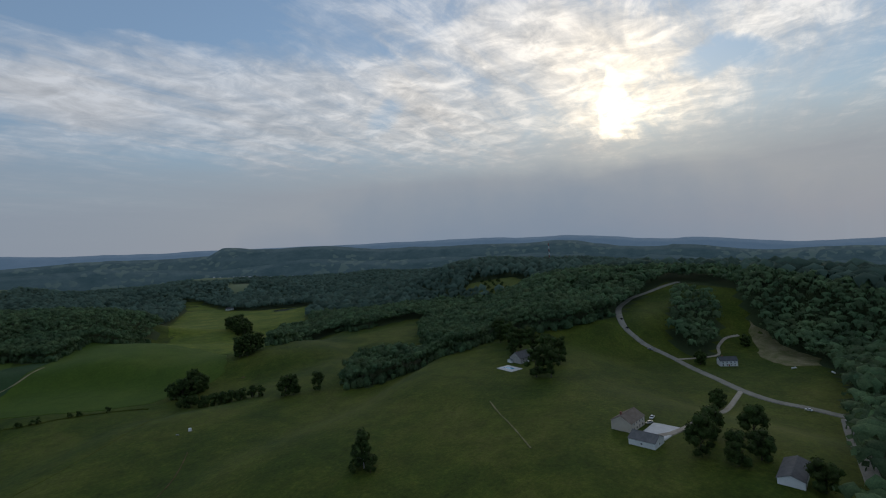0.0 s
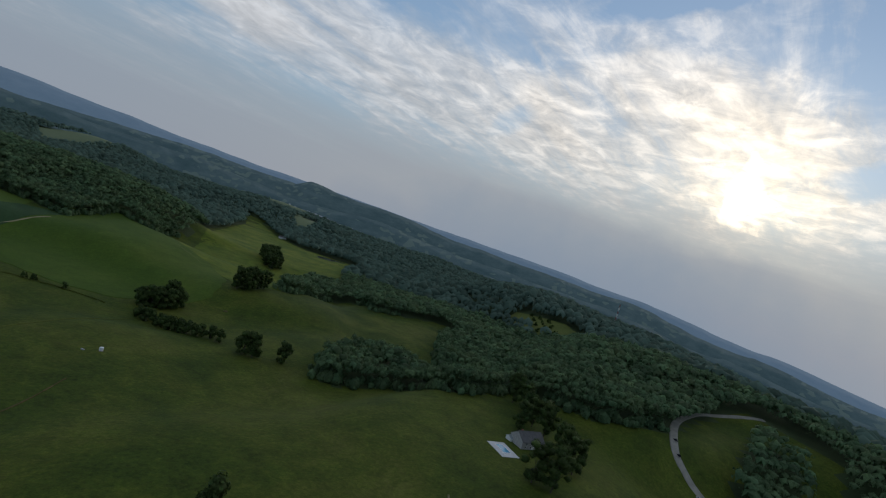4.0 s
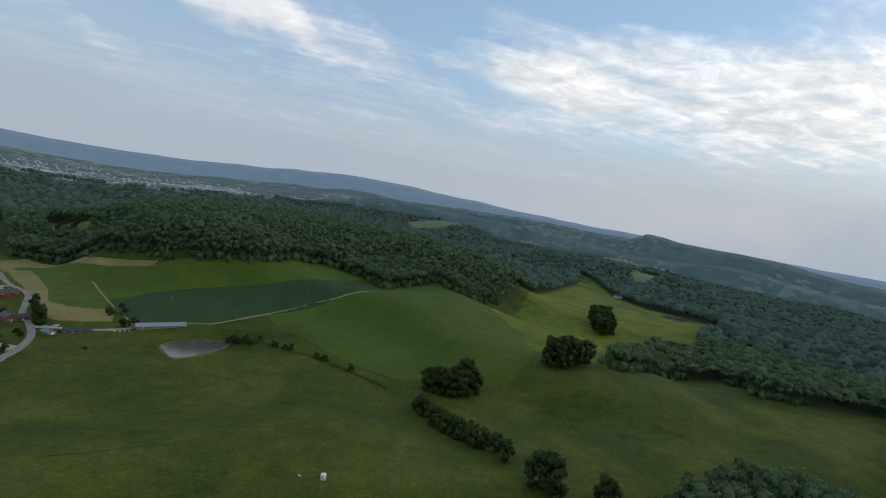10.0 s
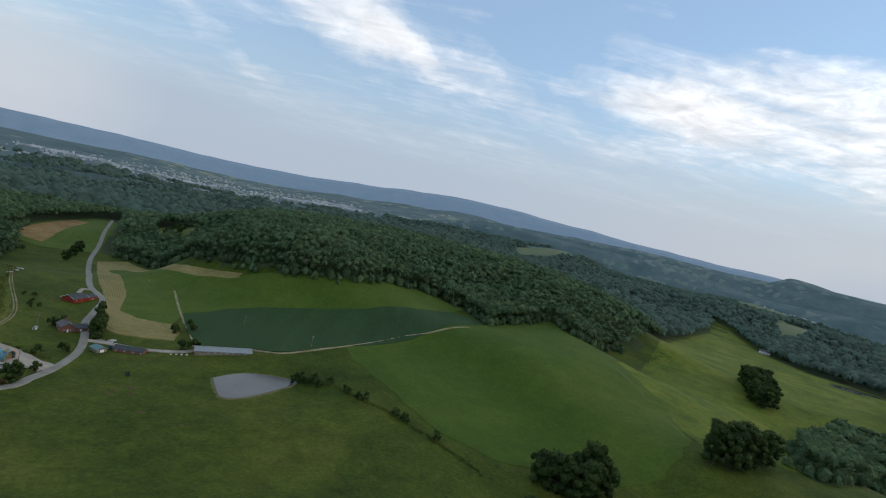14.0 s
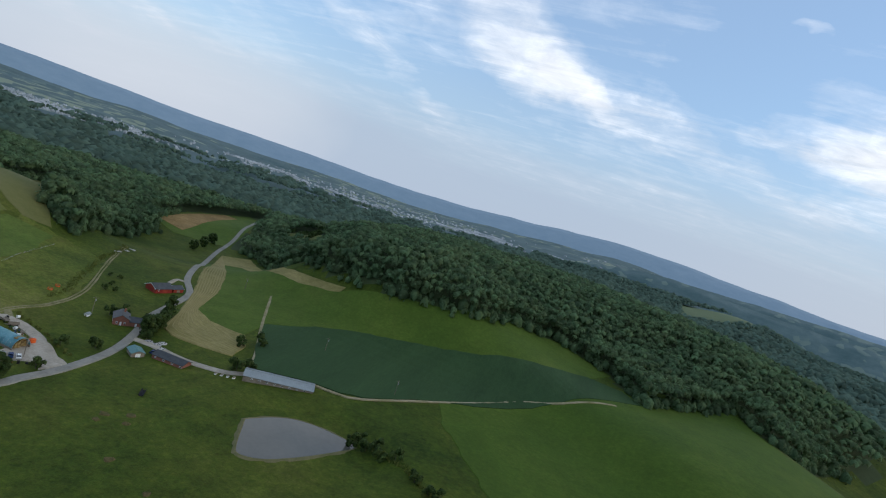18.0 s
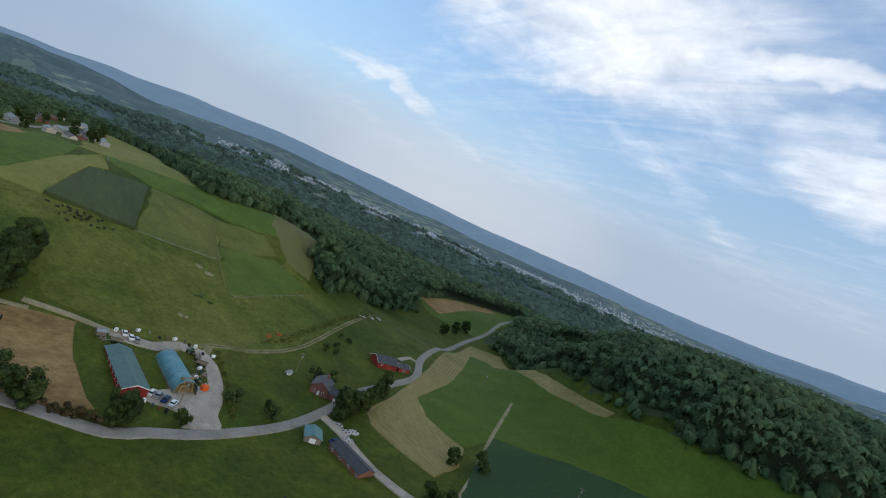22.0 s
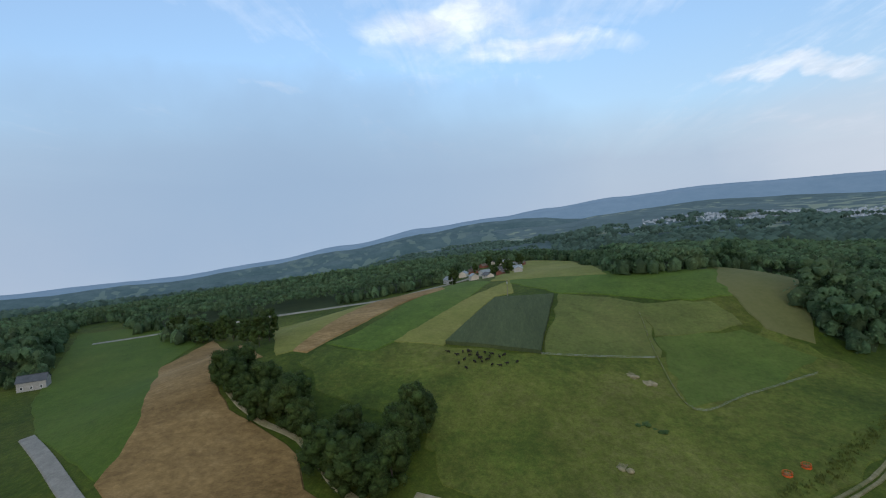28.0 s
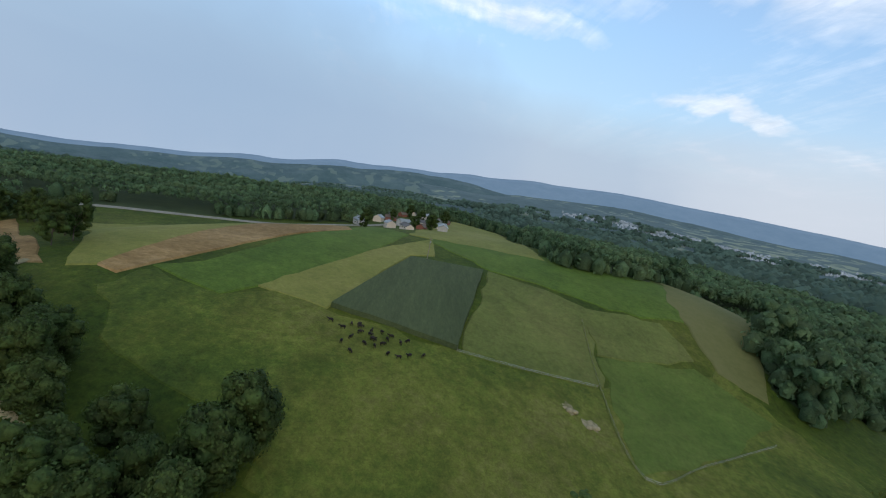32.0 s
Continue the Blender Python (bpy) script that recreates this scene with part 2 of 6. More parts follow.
# ---- materials ----
def material(name, colours, scale=0.1, fine=1.5, rough=0.9, bump=0.0, metal=0.0, random=0.0, stretch=(1, 1, 1), spin=0.0, specular=0.15, island=0.0, patch=0.0, leaf=0.0):
    """Two scales of noise between the colours, as large as in the world; random: how far pieces differ in tone."""
    m = bpy.data.materials.new(name)
    m.use_nodes = True
    t = m.node_tree
    b = t.nodes["Principled BSDF"]
    b.inputs["Roughness"].default_value, b.inputs["Metallic"].default_value = rough, metal
    b.inputs["Specular IOR Level"].default_value = specular
    place = t.nodes.new("ShaderNodeNewGeometry").outputs["Position"]
    mp = t.nodes.new("ShaderNodeMapping")
    mp.inputs["Scale"].default_value, mp.inputs["Rotation"].default_value = stretch, (0, 0, spin)
    wire(t, place, mp.inputs[0])
    a = node(t, "ShaderNodeTexNoise", Scale=scale, Detail=5.0, Roughness=0.6, Distortion=0.3)
    c = node(t, "ShaderNodeTexNoise", Scale=fine, Detail=4.0, Roughness=0.65)
    for n in (a, c):
        wire(t, mp.outputs[0], n.inputs["Vector"])
    f = maths(t, "ADD", maths(t, "MULTIPLY", a.outputs[0], 0.65), maths(t, "MULTIPLY", c.outputs[0], 0.35))
    n = len(colours)
    col = ramp(t, f, [(0.34 + 0.32 * i / max(1, n - 1), v) for i, v in enumerate(colours)])
    if patch:
        # tufts and grazed spots of several sizes
        for size, depth in ((0.07, 1.5), (0.5, 1.3), (1.7, 1.5)):
            p = node(t, "ShaderNodeTexNoise", Scale=size, Detail=3.0, Roughness=0.7, Distortion=0.6)
            wire(t, mp.outputs[0], p.inputs["Vector"])
            hs = node(t, "ShaderNodeHueSaturation")
            wire(t, maths(t, "ADD", maths(t, "MULTIPLY", p.outputs[0], 4 * patch * depth), 1 - 2 * patch * depth), hs.inputs["Value"])
            wire(t, col, hs.inputs["Color"])
            col = hs.outputs[0]
    if random or island:
        if island:
            r = t.nodes.new("ShaderNodeNewGeometry").outputs["Random Per Island"]
        else:
            r = t.nodes.new("ShaderNodeObjectInfo").outputs["Random"]
        k = max(random, island)
        hs = node(t, "ShaderNodeHueSaturation")
        wire(t, maths(t, "ADD", maths(t, "MULTIPLY", r, 2 * k), 1 - k), hs.inputs["Value"])
        wire(t, maths(t, "ADD", maths(t, "MULTIPLY", r, 0.06 * k), 0.5 - 0.03 * k), hs.inputs["Hue"])
        wire(t, col, hs.inputs["Color"])
        col = hs.outputs[0]
    wire(t, col, b.inputs["Base Color"])
    if bump:
        bp = node(t, "ShaderNodeBump", Strength=0.8, Distance=bump)
        wire(t, c.outputs[0], bp.inputs["Height"])
        wire(t, bp.outputs[0], b.inputs["Normal"])
    if leaf:
        # thin leaves let part of the light through
        thin = t.nodes.new("ShaderNodeBsdfTranslucent")
        wire(t, col, thin.inputs[0])
        mix = t.nodes.new("ShaderNodeMixShader")
        mix.inputs[0].default_value = leaf
        wire(t, b.outputs[0], mix.inputs[1])
        wire(t, thin.outputs[0], mix.inputs[2])
        wire(t, mix.outputs[0], t.nodes["Material Output"].inputs[0])
    return m


GRASS = material("pasture_grass", [(0.0230, 0.0432, 0.0041), (0.0413, 0.0642, 0.0061), (0.0653, 0.0828, 0.0095), (0.0874, 0.0958, 0.0170)], 0.016, 0.4, bump=0.3, patch=0.19)
HILL_PASTURE = material("hill_pasture", [(0.0369, 0.0604, 0.0081), (0.0649, 0.0898, 0.0123), (0.1000, 0.1139, 0.0190), (0.1315, 0.1294, 0.0339)], 0.016, 0.4, bump=0.3, patch=0.19)
NORTH_GRASS = material("north_meadow", [(0.0435, 0.0757, 0.0062), (0.0766, 0.1125, 0.0094), (0.1179, 0.1427, 0.0145), (0.1551, 0.1621, 0.0259)], 0.016, 0.4, bump=0.3, patch=0.19)
HAY_BAND = material("young_hay", [(0.0540, 0.0960, 0.0125), (0.0760, 0.1200, 0.0165), (0.1020, 0.1370, 0.0240)], 0.014, 0.4, bump=0.2, patch=0.14)
HAYFIELD = material("hay_field", [(0.0468, 0.0840, 0.0106), (0.0652, 0.1034, 0.0139), (0.0886, 0.1179, 0.0202)], 0.012, 0.45, bump=0.2, patch=0.1)
SOYBEAN = material("soybean_rows", [(0.0247, 0.0532, 0.0195), (0.0380, 0.0741, 0.0255)], 0.02, 0.8, bump=0.35, stretch=(1, 0.15, 1), spin=0.6, patch=0.08)
CORNFIELD = material("corn_rows", [(0.0485, 0.0664, 0.0268), (0.0727, 0.0919, 0.0382)], 0.03, 0.9, bump=0.5, stretch=(0.12, 1, 1), spin=0.3, patch=0.12)
CUT_HAY = material("cut_hay", [(0.1462, 0.1302, 0.0405), (0.2064, 0.1764, 0.0630), (0.2580, 0.2142, 0.0855)], 0.05, 0.5, bump=0.15, stretch=(0.5, 1, 1), spin=0.9, patch=0.09)
PALE_STRAW = material("raked_straw", [(0.2200, 0.1806, 0.0720), (0.2816, 0.2322, 0.0990)], 0.1, 1.5, bump=0.1)
STUBBLE = material("wheat_stubble", [(0.1468, 0.0904, 0.0298), (0.2251, 0.1439, 0.0549), (0.2935, 0.1993, 0.0872)], 0.03, 0.5, bump=0.15, stretch=(1, 0.7, 1), spin=0.9, patch=0.14)
PALE_HAY = material("pale_meadow", [(0.1231, 0.1411, 0.0268), (0.1693, 0.1725, 0.0400), (0.2155, 0.2037, 0.0573)], 0.02, 0.35, bump=0.15, patch=0.1)
DRY_GRASS = material("dry_meadow", [(0.0930, 0.1030, 0.0290), (0.1230, 0.1250, 0.0420), (0.1480, 0.1400, 0.0550)], 0.02, 0.4, bump=0.15)
MEADOW = material("hill_meadow", [(0.0489, 0.0847, 0.0132), (0.0709, 0.1081, 0.0176), (0.0937, 0.1224, 0.0246)], 0.014, 0.4, bump=0.2, patch=0.12)
OLIVE_GRASS = material("olive_meadow", [(0.0782, 0.1012, 0.0204), (0.1058, 0.1233, 0.0297), (0.1334, 0.1380, 0.0390)], 0.02, 0.4, bump=0.2, patch=0.14)
ASPHALT = material("worn_asphalt", [(0.1801, 0.1685, 0.1406), (0.2316, 0.2194, 0.1855), (0.2766, 0.2607, 0.2214)], 0.12, 1.3, 0.85, patch=0.07)
GRAVEL = material("pale_gravel", [(0.25, 0.215, 0.165), (0.34, 0.30, 0.24), (0.42, 0.38, 0.31)], 0.15, 1.2, 0.95, patch=0.07)
DIRT = material("dirt_track", [(0.16, 0.15, 0.06), (0.26, 0.225, 0.13), (0.34, 0.29, 0.19)], 0.1, 0.8, 0.95)
FOREST_FLOOR = material("forest_floor", [(0.030, 0.045, 0.018), (0.05, 0.07, 0.026)], 0.05, 0.4)
LEAVES = material("tree_leaves", [(0.0315, 0.0557, 0.0168), (0.0512, 0.0814, 0.0214), (0.0788, 0.1092, 0.0298)], 0.12, 0.9, 0.75, island=0.35, bump=0.3, leaf=0.3, patch=0.15)
WOOD_CANOPY = material("wood_canopy", [(0.0559, 0.1021, 0.0498), (0.0933, 0.1510, 0.0691), (0.1432, 0.2008, 0.0883)], 0.025, 1.6, 0.85, island=0.35, bump=0.3, leaf=0.4, patch=0.15)
# paler, bluer copy of the wood canopy: haze painted into the base colour
HAZED_CANOPY = material("hazed_canopy", [(0.0736, 0.1240, 0.0932), (0.1113, 0.1673, 0.1222)], 0.006, 0.1, 0.9, island=0.35, leaf=0.4)
BARK = material("grey_bark", [(0.06, 0.05, 0.04), (0.11, 0.095, 0.08)], 0.8, 5.0)
WATER = material("pond_water", [(0.075, 0.075, 0.062), (0.10, 0.097, 0.080)], 0.05, 0.4, 0.10, specular=0.4)
MUD = material("pond_bank", [(0.10, 0.10, 0.04), (0.16, 0.14, 0.07)], 0.2, 1.0)
TIN = material("galvanised_roof", [(0.2176, 0.2408, 0.2394), (0.2720, 0.2968, 0.2938)], 0.3, 2.0, 0.45, metal=0.2, random=0.12)
GREY_ROOF = material("grey_shingles", [(0.10, 0.10, 0.10), (0.16, 0.155, 0.15)], 0.4, 3.0, 0.9, random=0.2)
BROWN_ROOF = material("brown_shingles", [(0.13, 0.10, 0.08), (0.20, 0.16, 0.13)], 0.4, 3.0, 0.9, random=0.2)
DARK_ROOF = material("charcoal_shingles", [(0.055, 0.06, 0.065), (0.09, 0.095, 0.10)], 0.4, 3.0, 0.85, random=0.2)
RUST = material("rusty_iron", [(0.16, 0.065, 0.03), (0.24, 0.10, 0.045)], 0.6, 4.0, 0.8)
TEAL_ROOF = material("blue_green_metal", [(0.10, 0.20, 0.20), (0.15, 0.27, 0.27)], 0.3, 2.0, 0.5, metal=0.1, random=0.1)
SLATE_ROOF = material("grey_green_metal", [(0.0952, 0.1617, 0.1509), (0.1249, 0.1985, 0.1852)], 0.3, 2.0, 0.55, metal=0.1, random=0.08)
TARP = material("blue_green_tarp", [(0.06, 0.17, 0.20), (0.10, 0.24, 0.27), (0.17, 0.32, 0.35)], 0.25, 1.5, 0.45, random=0.06)
RED = material("red_boards", [(0.20, 0.028, 0.020), (0.29, 0.045, 0.030)], 0.5, 3.0, 0.7, random=0.12)
BRICK = material("red_brick", [(0.20, 0.085, 0.06), (0.28, 0.12, 0.085)], 0.8, 5.0, 0.9)
WHITE = material("white_paint", [(0.68, 0.68, 0.66), (0.80, 0.80, 0.79)], 0.4, 3.0, 0.6)
CREAM = material("cream_siding", [(0.5040, 0.4410, 0.3600), (0.6090, 0.5390, 0.4500)], 0.4, 3.0, 0.7, random=0.1)
HAYBALE = material("stacked_hay", [(0.17, 0.12, 0.05), (0.28, 0.20, 0.09)], 0.8, 4.0, 0.95, random=0.25)
GLASS = material("dark_window", [(0.02, 0.025, 0.03), (0.035, 0.04, 0.045)], 0.4, 2.0, 0.08, specular=0.6)
WOOD = material("weathered_wood", [(0.16, 0.13, 0.10), (0.27, 0.23, 0.18)], 0.5, 4.0, 0.85)
STEEL = material("grey_steel", [(0.30, 0.31, 0.32), (0.42, 0.43, 0.44)], 0.6, 4.0, 0.4, metal=0.6)
ORANGE = material("orange_paint", [(0.55, 0.09, 0.02), (0.68, 0.13, 0.03)], 0.6, 4.0, 0.45)
BLUE_PAINT = material("blue_paint", [(0.0150, 0.0350, 0.1100), (0.0250, 0.0500, 0.1500)], 0.6, 4.0, 0.4)
GREEN_PAINT = material("green_paint", [(0.03, 0.10, 0.04), (0.05, 0.14, 0.05)], 0.6, 4.0, 0.45)
BLACK = material("black_rubber", [(0.012, 0.012, 0.012), (0.03, 0.03, 0.03)], 1.0, 5.0, 0.8)
HIDE = material("black_hide", [(0.012, 0.011, 0.010), (0.035, 0.028, 0.024)], 0.8, 3.0, 0.8, random=0.4)
BROWN_LEAVES = material("dry_brush", [(0.045, 0.042, 0.018), (0.085, 0.068, 0.030), (0.12, 0.09, 0.042)], 0.2, 1.2, 0.85, island=0.35, leaf=0.25, patch=0.15)
BROWN_WEEDS = material("brown_weeds", [(0.055, 0.060, 0.018), (0.085, 0.066, 0.026), (0.115, 0.080, 0.036)], 0.25, 1.6, 0.95, patch=0.2)
POOL_WATER = material("pool_water", [(0.06, 0.27, 0.42), (0.10, 0.36, 0.50)], 0.3, 1.5, 0.08, specular=0.5)
CONCRETE = material("pale_concrete", [(0.50, 0.49, 0.47), (0.62, 0.61, 0.59)], 0.3, 2.0, 0.85)
STONE = material("pale_stone", [(0.30, 0.29, 0.27), (0.45, 0.43, 0.40)], 0.8, 4.0, 0.9, random=0.2)


def painted_haze_material(name, low, high, glow, fields=None, plots=0.016):
    """Backdrop land miles off, with haze painted into its colour and glow; fields: colour of the pale fields among its
    woods.
    """
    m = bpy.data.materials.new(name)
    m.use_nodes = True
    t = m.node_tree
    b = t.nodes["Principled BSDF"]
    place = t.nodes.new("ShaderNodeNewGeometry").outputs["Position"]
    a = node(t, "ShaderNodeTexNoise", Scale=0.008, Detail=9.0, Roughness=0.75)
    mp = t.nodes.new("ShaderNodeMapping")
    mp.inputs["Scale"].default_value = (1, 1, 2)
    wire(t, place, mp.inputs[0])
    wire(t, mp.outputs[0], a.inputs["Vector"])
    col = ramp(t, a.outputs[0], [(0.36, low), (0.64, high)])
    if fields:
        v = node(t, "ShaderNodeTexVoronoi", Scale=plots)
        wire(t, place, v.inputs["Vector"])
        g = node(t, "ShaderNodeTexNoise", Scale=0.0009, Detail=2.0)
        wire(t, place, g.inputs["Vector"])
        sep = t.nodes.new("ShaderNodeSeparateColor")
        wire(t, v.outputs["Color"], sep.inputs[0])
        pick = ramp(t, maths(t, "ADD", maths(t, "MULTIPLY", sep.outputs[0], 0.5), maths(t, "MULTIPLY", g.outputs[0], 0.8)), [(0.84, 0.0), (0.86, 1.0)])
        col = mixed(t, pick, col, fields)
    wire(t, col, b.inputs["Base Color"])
    # the hazed colour also glows as emission, in place of lit air
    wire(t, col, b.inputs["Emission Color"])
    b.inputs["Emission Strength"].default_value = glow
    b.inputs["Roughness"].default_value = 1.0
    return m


# valley haze is painted as a blue-grey colour that also glows
HAZED_VALLEY = painted_haze_material("hazed_valley", (0.017, 0.037, 0.044), (0.040, 0.067, 0.072), 0.55, (0.085, 0.112, 0.085))
# far fields carry a weak painted glow that stands in for haze
HAZED_MEADOW = painted_haze_material("far_meadow", (0.0540, 0.0792, 0.0396), (0.0684, 0.0936, 0.0468), 0.3)
RUT = material("rutted_lane", [(0.085, 0.105, 0.030), (0.17, 0.155, 0.075), (0.27, 0.235, 0.145)], 0.08, 0.9, 0.95, patch=0.1)
# hills and ridge turn bluer and paler: painted haze, glowing by itself
HAZED_HILLS = painted_haze_material("far_hills", (0.020, 0.043, 0.050), (0.041, 0.068, 0.076), 0.6, (0.052, 0.080, 0.078), 0.03)
# town roofs glow faintly, painted brightness rather than lamps
HAZED_ROOFS = painted_haze_material("hazed_roofs", (0.08, 0.11, 0.13), (0.28, 0.31, 0.34), 0.34)
HAZED_RIDGE = painted_haze_material("hazed_ridge", (0.066, 0.106, 0.150), (0.078, 0.119, 0.164), 0.8)

CLOVER_MAT = material("clover_field", [(0.0390, 0.0745, 0.0085), (0.0555, 0.0935, 0.0105), (0.0800, 0.1120, 0.0155)], 0.01, 0.4, bump=0.2, patch=0.09)

# ---- plan ----
ROAD_MAIN = [(-309, 10), (-272, 61), (-256, 87), (-244, 107), (-232, 129), (-217, 162), (-208, 180), (-209, 191), (-210, 210), (-218, 240), (-233,
    267), (-248, 288), (-260, 315), (-275, 347), (-305, 375), (-336, 418), (-401, 515), (-448, 601), (-549, 778)]
LANE_BARN = [(-230, 259), (-216, 263), (-192, 264), (-171, 270), (-163, 278)]
TRACK = [(-133, 295), (-117, 297), (-105, 303), (-76, 337), (-34, 381), (0, 396), (33, 419)]
SIDETRACK = [(-164, 279), (-183, 310), (-212, 352), (-248, 408)]
POND = [(-134, 241), (-122, 221), (-117, 217), (-108, 222), (-98, 237), (-90, 253), (-86, 264), (-96, 265), (-109, 264), (-120, 260), (-128, 252)]
SOY = [(-211, 354), (-196, 327), (-173, 294), (-165, 285), (-133, 297), (-118, 299), (-106, 305), (-76, 339), (0, 398), (54, 451), (40, 471), (12,
    466), (-23, 435), (-67, 416), (-113, 405), (-154, 392), (-185, 380)]
GREENN = [(-212, 356), (-185, 380), (-113, 405), (-67, 416), (-23, 435), (12, 466), (31, 503), (-13, 524), (-62, 489), (-104, 439), (-150, 429),
    (-198, 427), (-268, 446), (-351, 509), (-359, 455), (-306, 393), (-275, 353), (-259, 329), (-244, 317), (-227, 317), (-204, 317), (-206, 330)]
YELLOW = [(-185, 290), (-223, 283), (-234, 287), (-252, 317), (-277, 353), (-302, 384), (-328, 418), (-390, 512), (-372, 538), (-274, 458), (-197,
    431), (-199, 427), (-238, 436), (-278, 448), (-344, 490), (-356, 478), (-303, 416), (-271, 372), (-250, 330), (-231, 322), (-204, 324), (-191,
    309)]
CORN = [(-363, 158), (-430, 179), (-431, 211), (-358, 198)]
YSTRIP = [(-365, 135), (-361, 157), (-436, 178), (-443, 189), (-484, 188), (-437, 164), (-394, 147)]
TANHILL = [(-489, 142), (-507, 112), (-398, 95), (-357, 92), (-354, 99), (-379, 108), (-436, 126), (-474, 146)]
LIGHTL = [(-460, 22), (-482, 57), (-469, 88), (-481, 105), (-417, 104), (-383, 102), (-357, 92), (-353, 86), (-395, 66), (-432, 31)]
TOPM = [(-490, 176), (-650, 190), (-720, 215), (-690, 255), (-477, 249), (-484, 209)]
TANR = [(-493, 322), (-580, 440), (-585, 470), (-560, 455), (-518, 424), (-428, 336), (-385, 318), (-393, 302), (-440, 300)]
TAN = [(-276, 66), (-288, 64), (-310, 55), (-392, 3), (-448, -1), (-364, 70), (-352, 80), (-346, 64), (-331, 70), (-311, 87), (-298, 109), (-290,
    120), (-277, 127), (-270, 139), (-271, 160), (-269, 174), (-271, 174), (-246, 173), (-224, 176), (-219, 178), (-218, 161), (-240, 121), (-253,
    102), (-265, 80)]
GREENL = [(-305, 19), (-277, 65), (-288, 64), (-310, 55), (-392, 3), (-442, -9), (-519, -90), (-502, -144), (-347, -27)]
ROAD_S = [(23, -386), (67, -388), (155, -393)]
ROAD_E = [(158, -410), (160, -394), (172, -374), (181, -355), (204, -334), (249, -307), (296, -274), (310, -241), (330, -221), (392, -205), (458,
    -206), (485, -223), (509, -246), (520, -259)]
DRIVE = [(199, -334), (80, -317), (46, -305), (40, -299)]
LANE_FARM = [(-268, 191), (-262, 203), (-272, 224), (-275, 248), (-291, 279), (-340, 333), (-382, 383)]
GROVE = [(336, -268), (305, -292), (320, -309), (400, -313), (438, -300), (454, -261)]
CLEARING = [(-440, 556), (-372, 548), (-258, 464), (-222, 448), (-190, 438), (-150, 427), (-104, 438), (-80, 445), (-62, 489), (-13, 524), (31, 503),
    (54, 451), (138, 537), (163, 493), (222, 562), (284, 617), (471, 902), (729, 1241), (842, 1438), (865, 1354), (761, 1043), (735, 880), (805, 775), (775, 700),
    (640, 590), (530, 470), (519, 438), (469, 486), (350, 389), (250, 258), (258, 240), (330, 290), (395, 345), (452, 340), (425, 280), (408, 240), (455, 222), (515, 208), (535, 195),
    (500, 145), (400, 100), (330, 40), (289, -5), (272, -72),
    (277, -108), (284, -174), (353, -210), (489, -222), (518, -240), (517, -278), (460, -327), (439, -328), (388, -355), (336, -369), (300, -400),
    (208, -400), (14, -383)]
CLEARING_WEST = [(-376, -52), (-540, -190), (-570, -160), (-506, -101), (-484, -66), (-436, -6), (-491, -30), (-515, -30), (-533, 42), (-551, 75),
    (-572, 125), (-690, 165), (-740, 210), (-690, 262), (-513, 258), (-473, 252), (-470, 287), (-560, 410), (-585, 470), (-520, 425), (-415, 328),
    (-393, 330), (-380, 331), (-404, 372), (-428, 402), (-446, 446), (-468, 495), (-510, 530), (-470, 552)]
PATCHB = [(-420, 556), (-436, 540), (-470, 520), (-514, 528), (-536, 590), (-552, 640), (-566, 770), (-515, 748), (-448, 612)]
PATCHE = [(700, 138), (672, 20), (735, 36), (790, 105), (768, 205), (735, 200)]
FAR_A = [(1102, 1540), (1315, 1682), (1226, 1497), (987, 1334)]
FAR_C = [(320, 2000), (345, 2290), (735, 2540), (750, 2390)]
FAR_B = [(1094, 1777), (1507, 2398), (1737, 2300), (1258, 1727)]
DRYC = [(410, -341), (396, -357), (364, -371), (327, -397), (304, -394), (297, -368), (323, -350), (384, -342)]
PATCHT = [(-478, 540), (-512, 535), (-530, 590), (-545, 640), (-556, 700), (-534, 700), (-510, 630), (-490, 575)]
PATCHF = [(-392, 628), (-426, 660), (-460, 770), (-410, 750), (-352, 670), (-335, 600)]
WOODLOT = [(126, -1), (139, -19), (181, -29), (195, -88), (255, -95), (287, -81), (257, -81), (278, -27), (252, 61), (162, 37)]
CLOVER = [(-79, 368), (-43, 401), (15, 440), (67, 515), (137, 532), (158, 475), (180, 441), (187, 381), (193, 333), (178, 260), (143, 216), (116,
    208), (82, 218), (44, 210), (9, 225), (-26, 272), (-61, 317)]
STREET = [(-545, 118), (-566, 146), (-610, 166), (-650, 178), (-701, 188)]
PATHC = [(169, 400), (177, 343), (179, 295), (179, 269)]
FARPOND = [(694, 772), (712, 806), (748, 800), (778, 752), (742, 756), (716, 748)]
CREEK = [(-380, 380), (-367, 365), (-357, 350), (-349, 336), (-337, 321), (-321, 303), (-311, 290), (-302, 279), (-292, 268), (-284, 252)]
DITCH = [(-90, 270), (-80, 265), (-62, 259), (-46, 248), (-25, 237), (-6, 222), (14, 206), (34, 190)]
SCRUB = [(-312, 312), (-307, 316), (-298, 302), (-291, 291), (-288, 297), (-297, 292), (-316, 305), (-303, 296)]
HILLP = [(-270, 190), (-282, 165), (-306, 158), (-320, 120), (-345, 100), (-362, 106), (-354, 128), (-364, 140), (-360, 158), (-357, 200), (-362,
    247), (-395, 302), (-372, 322), (-340, 330), (-290, 275), (-276, 248), (-266, 205)]
NORTHM = [(172, 405), (245, 512), (471, 890), (729, 1230), (838, 1425), (852, 1354), (750, 1043), (725, 876), (790, 770), (764, 708), (632, 594), (522, 478), (463, 478), (365, 405),
    (250, 252), (186, 262), (181, 310)]
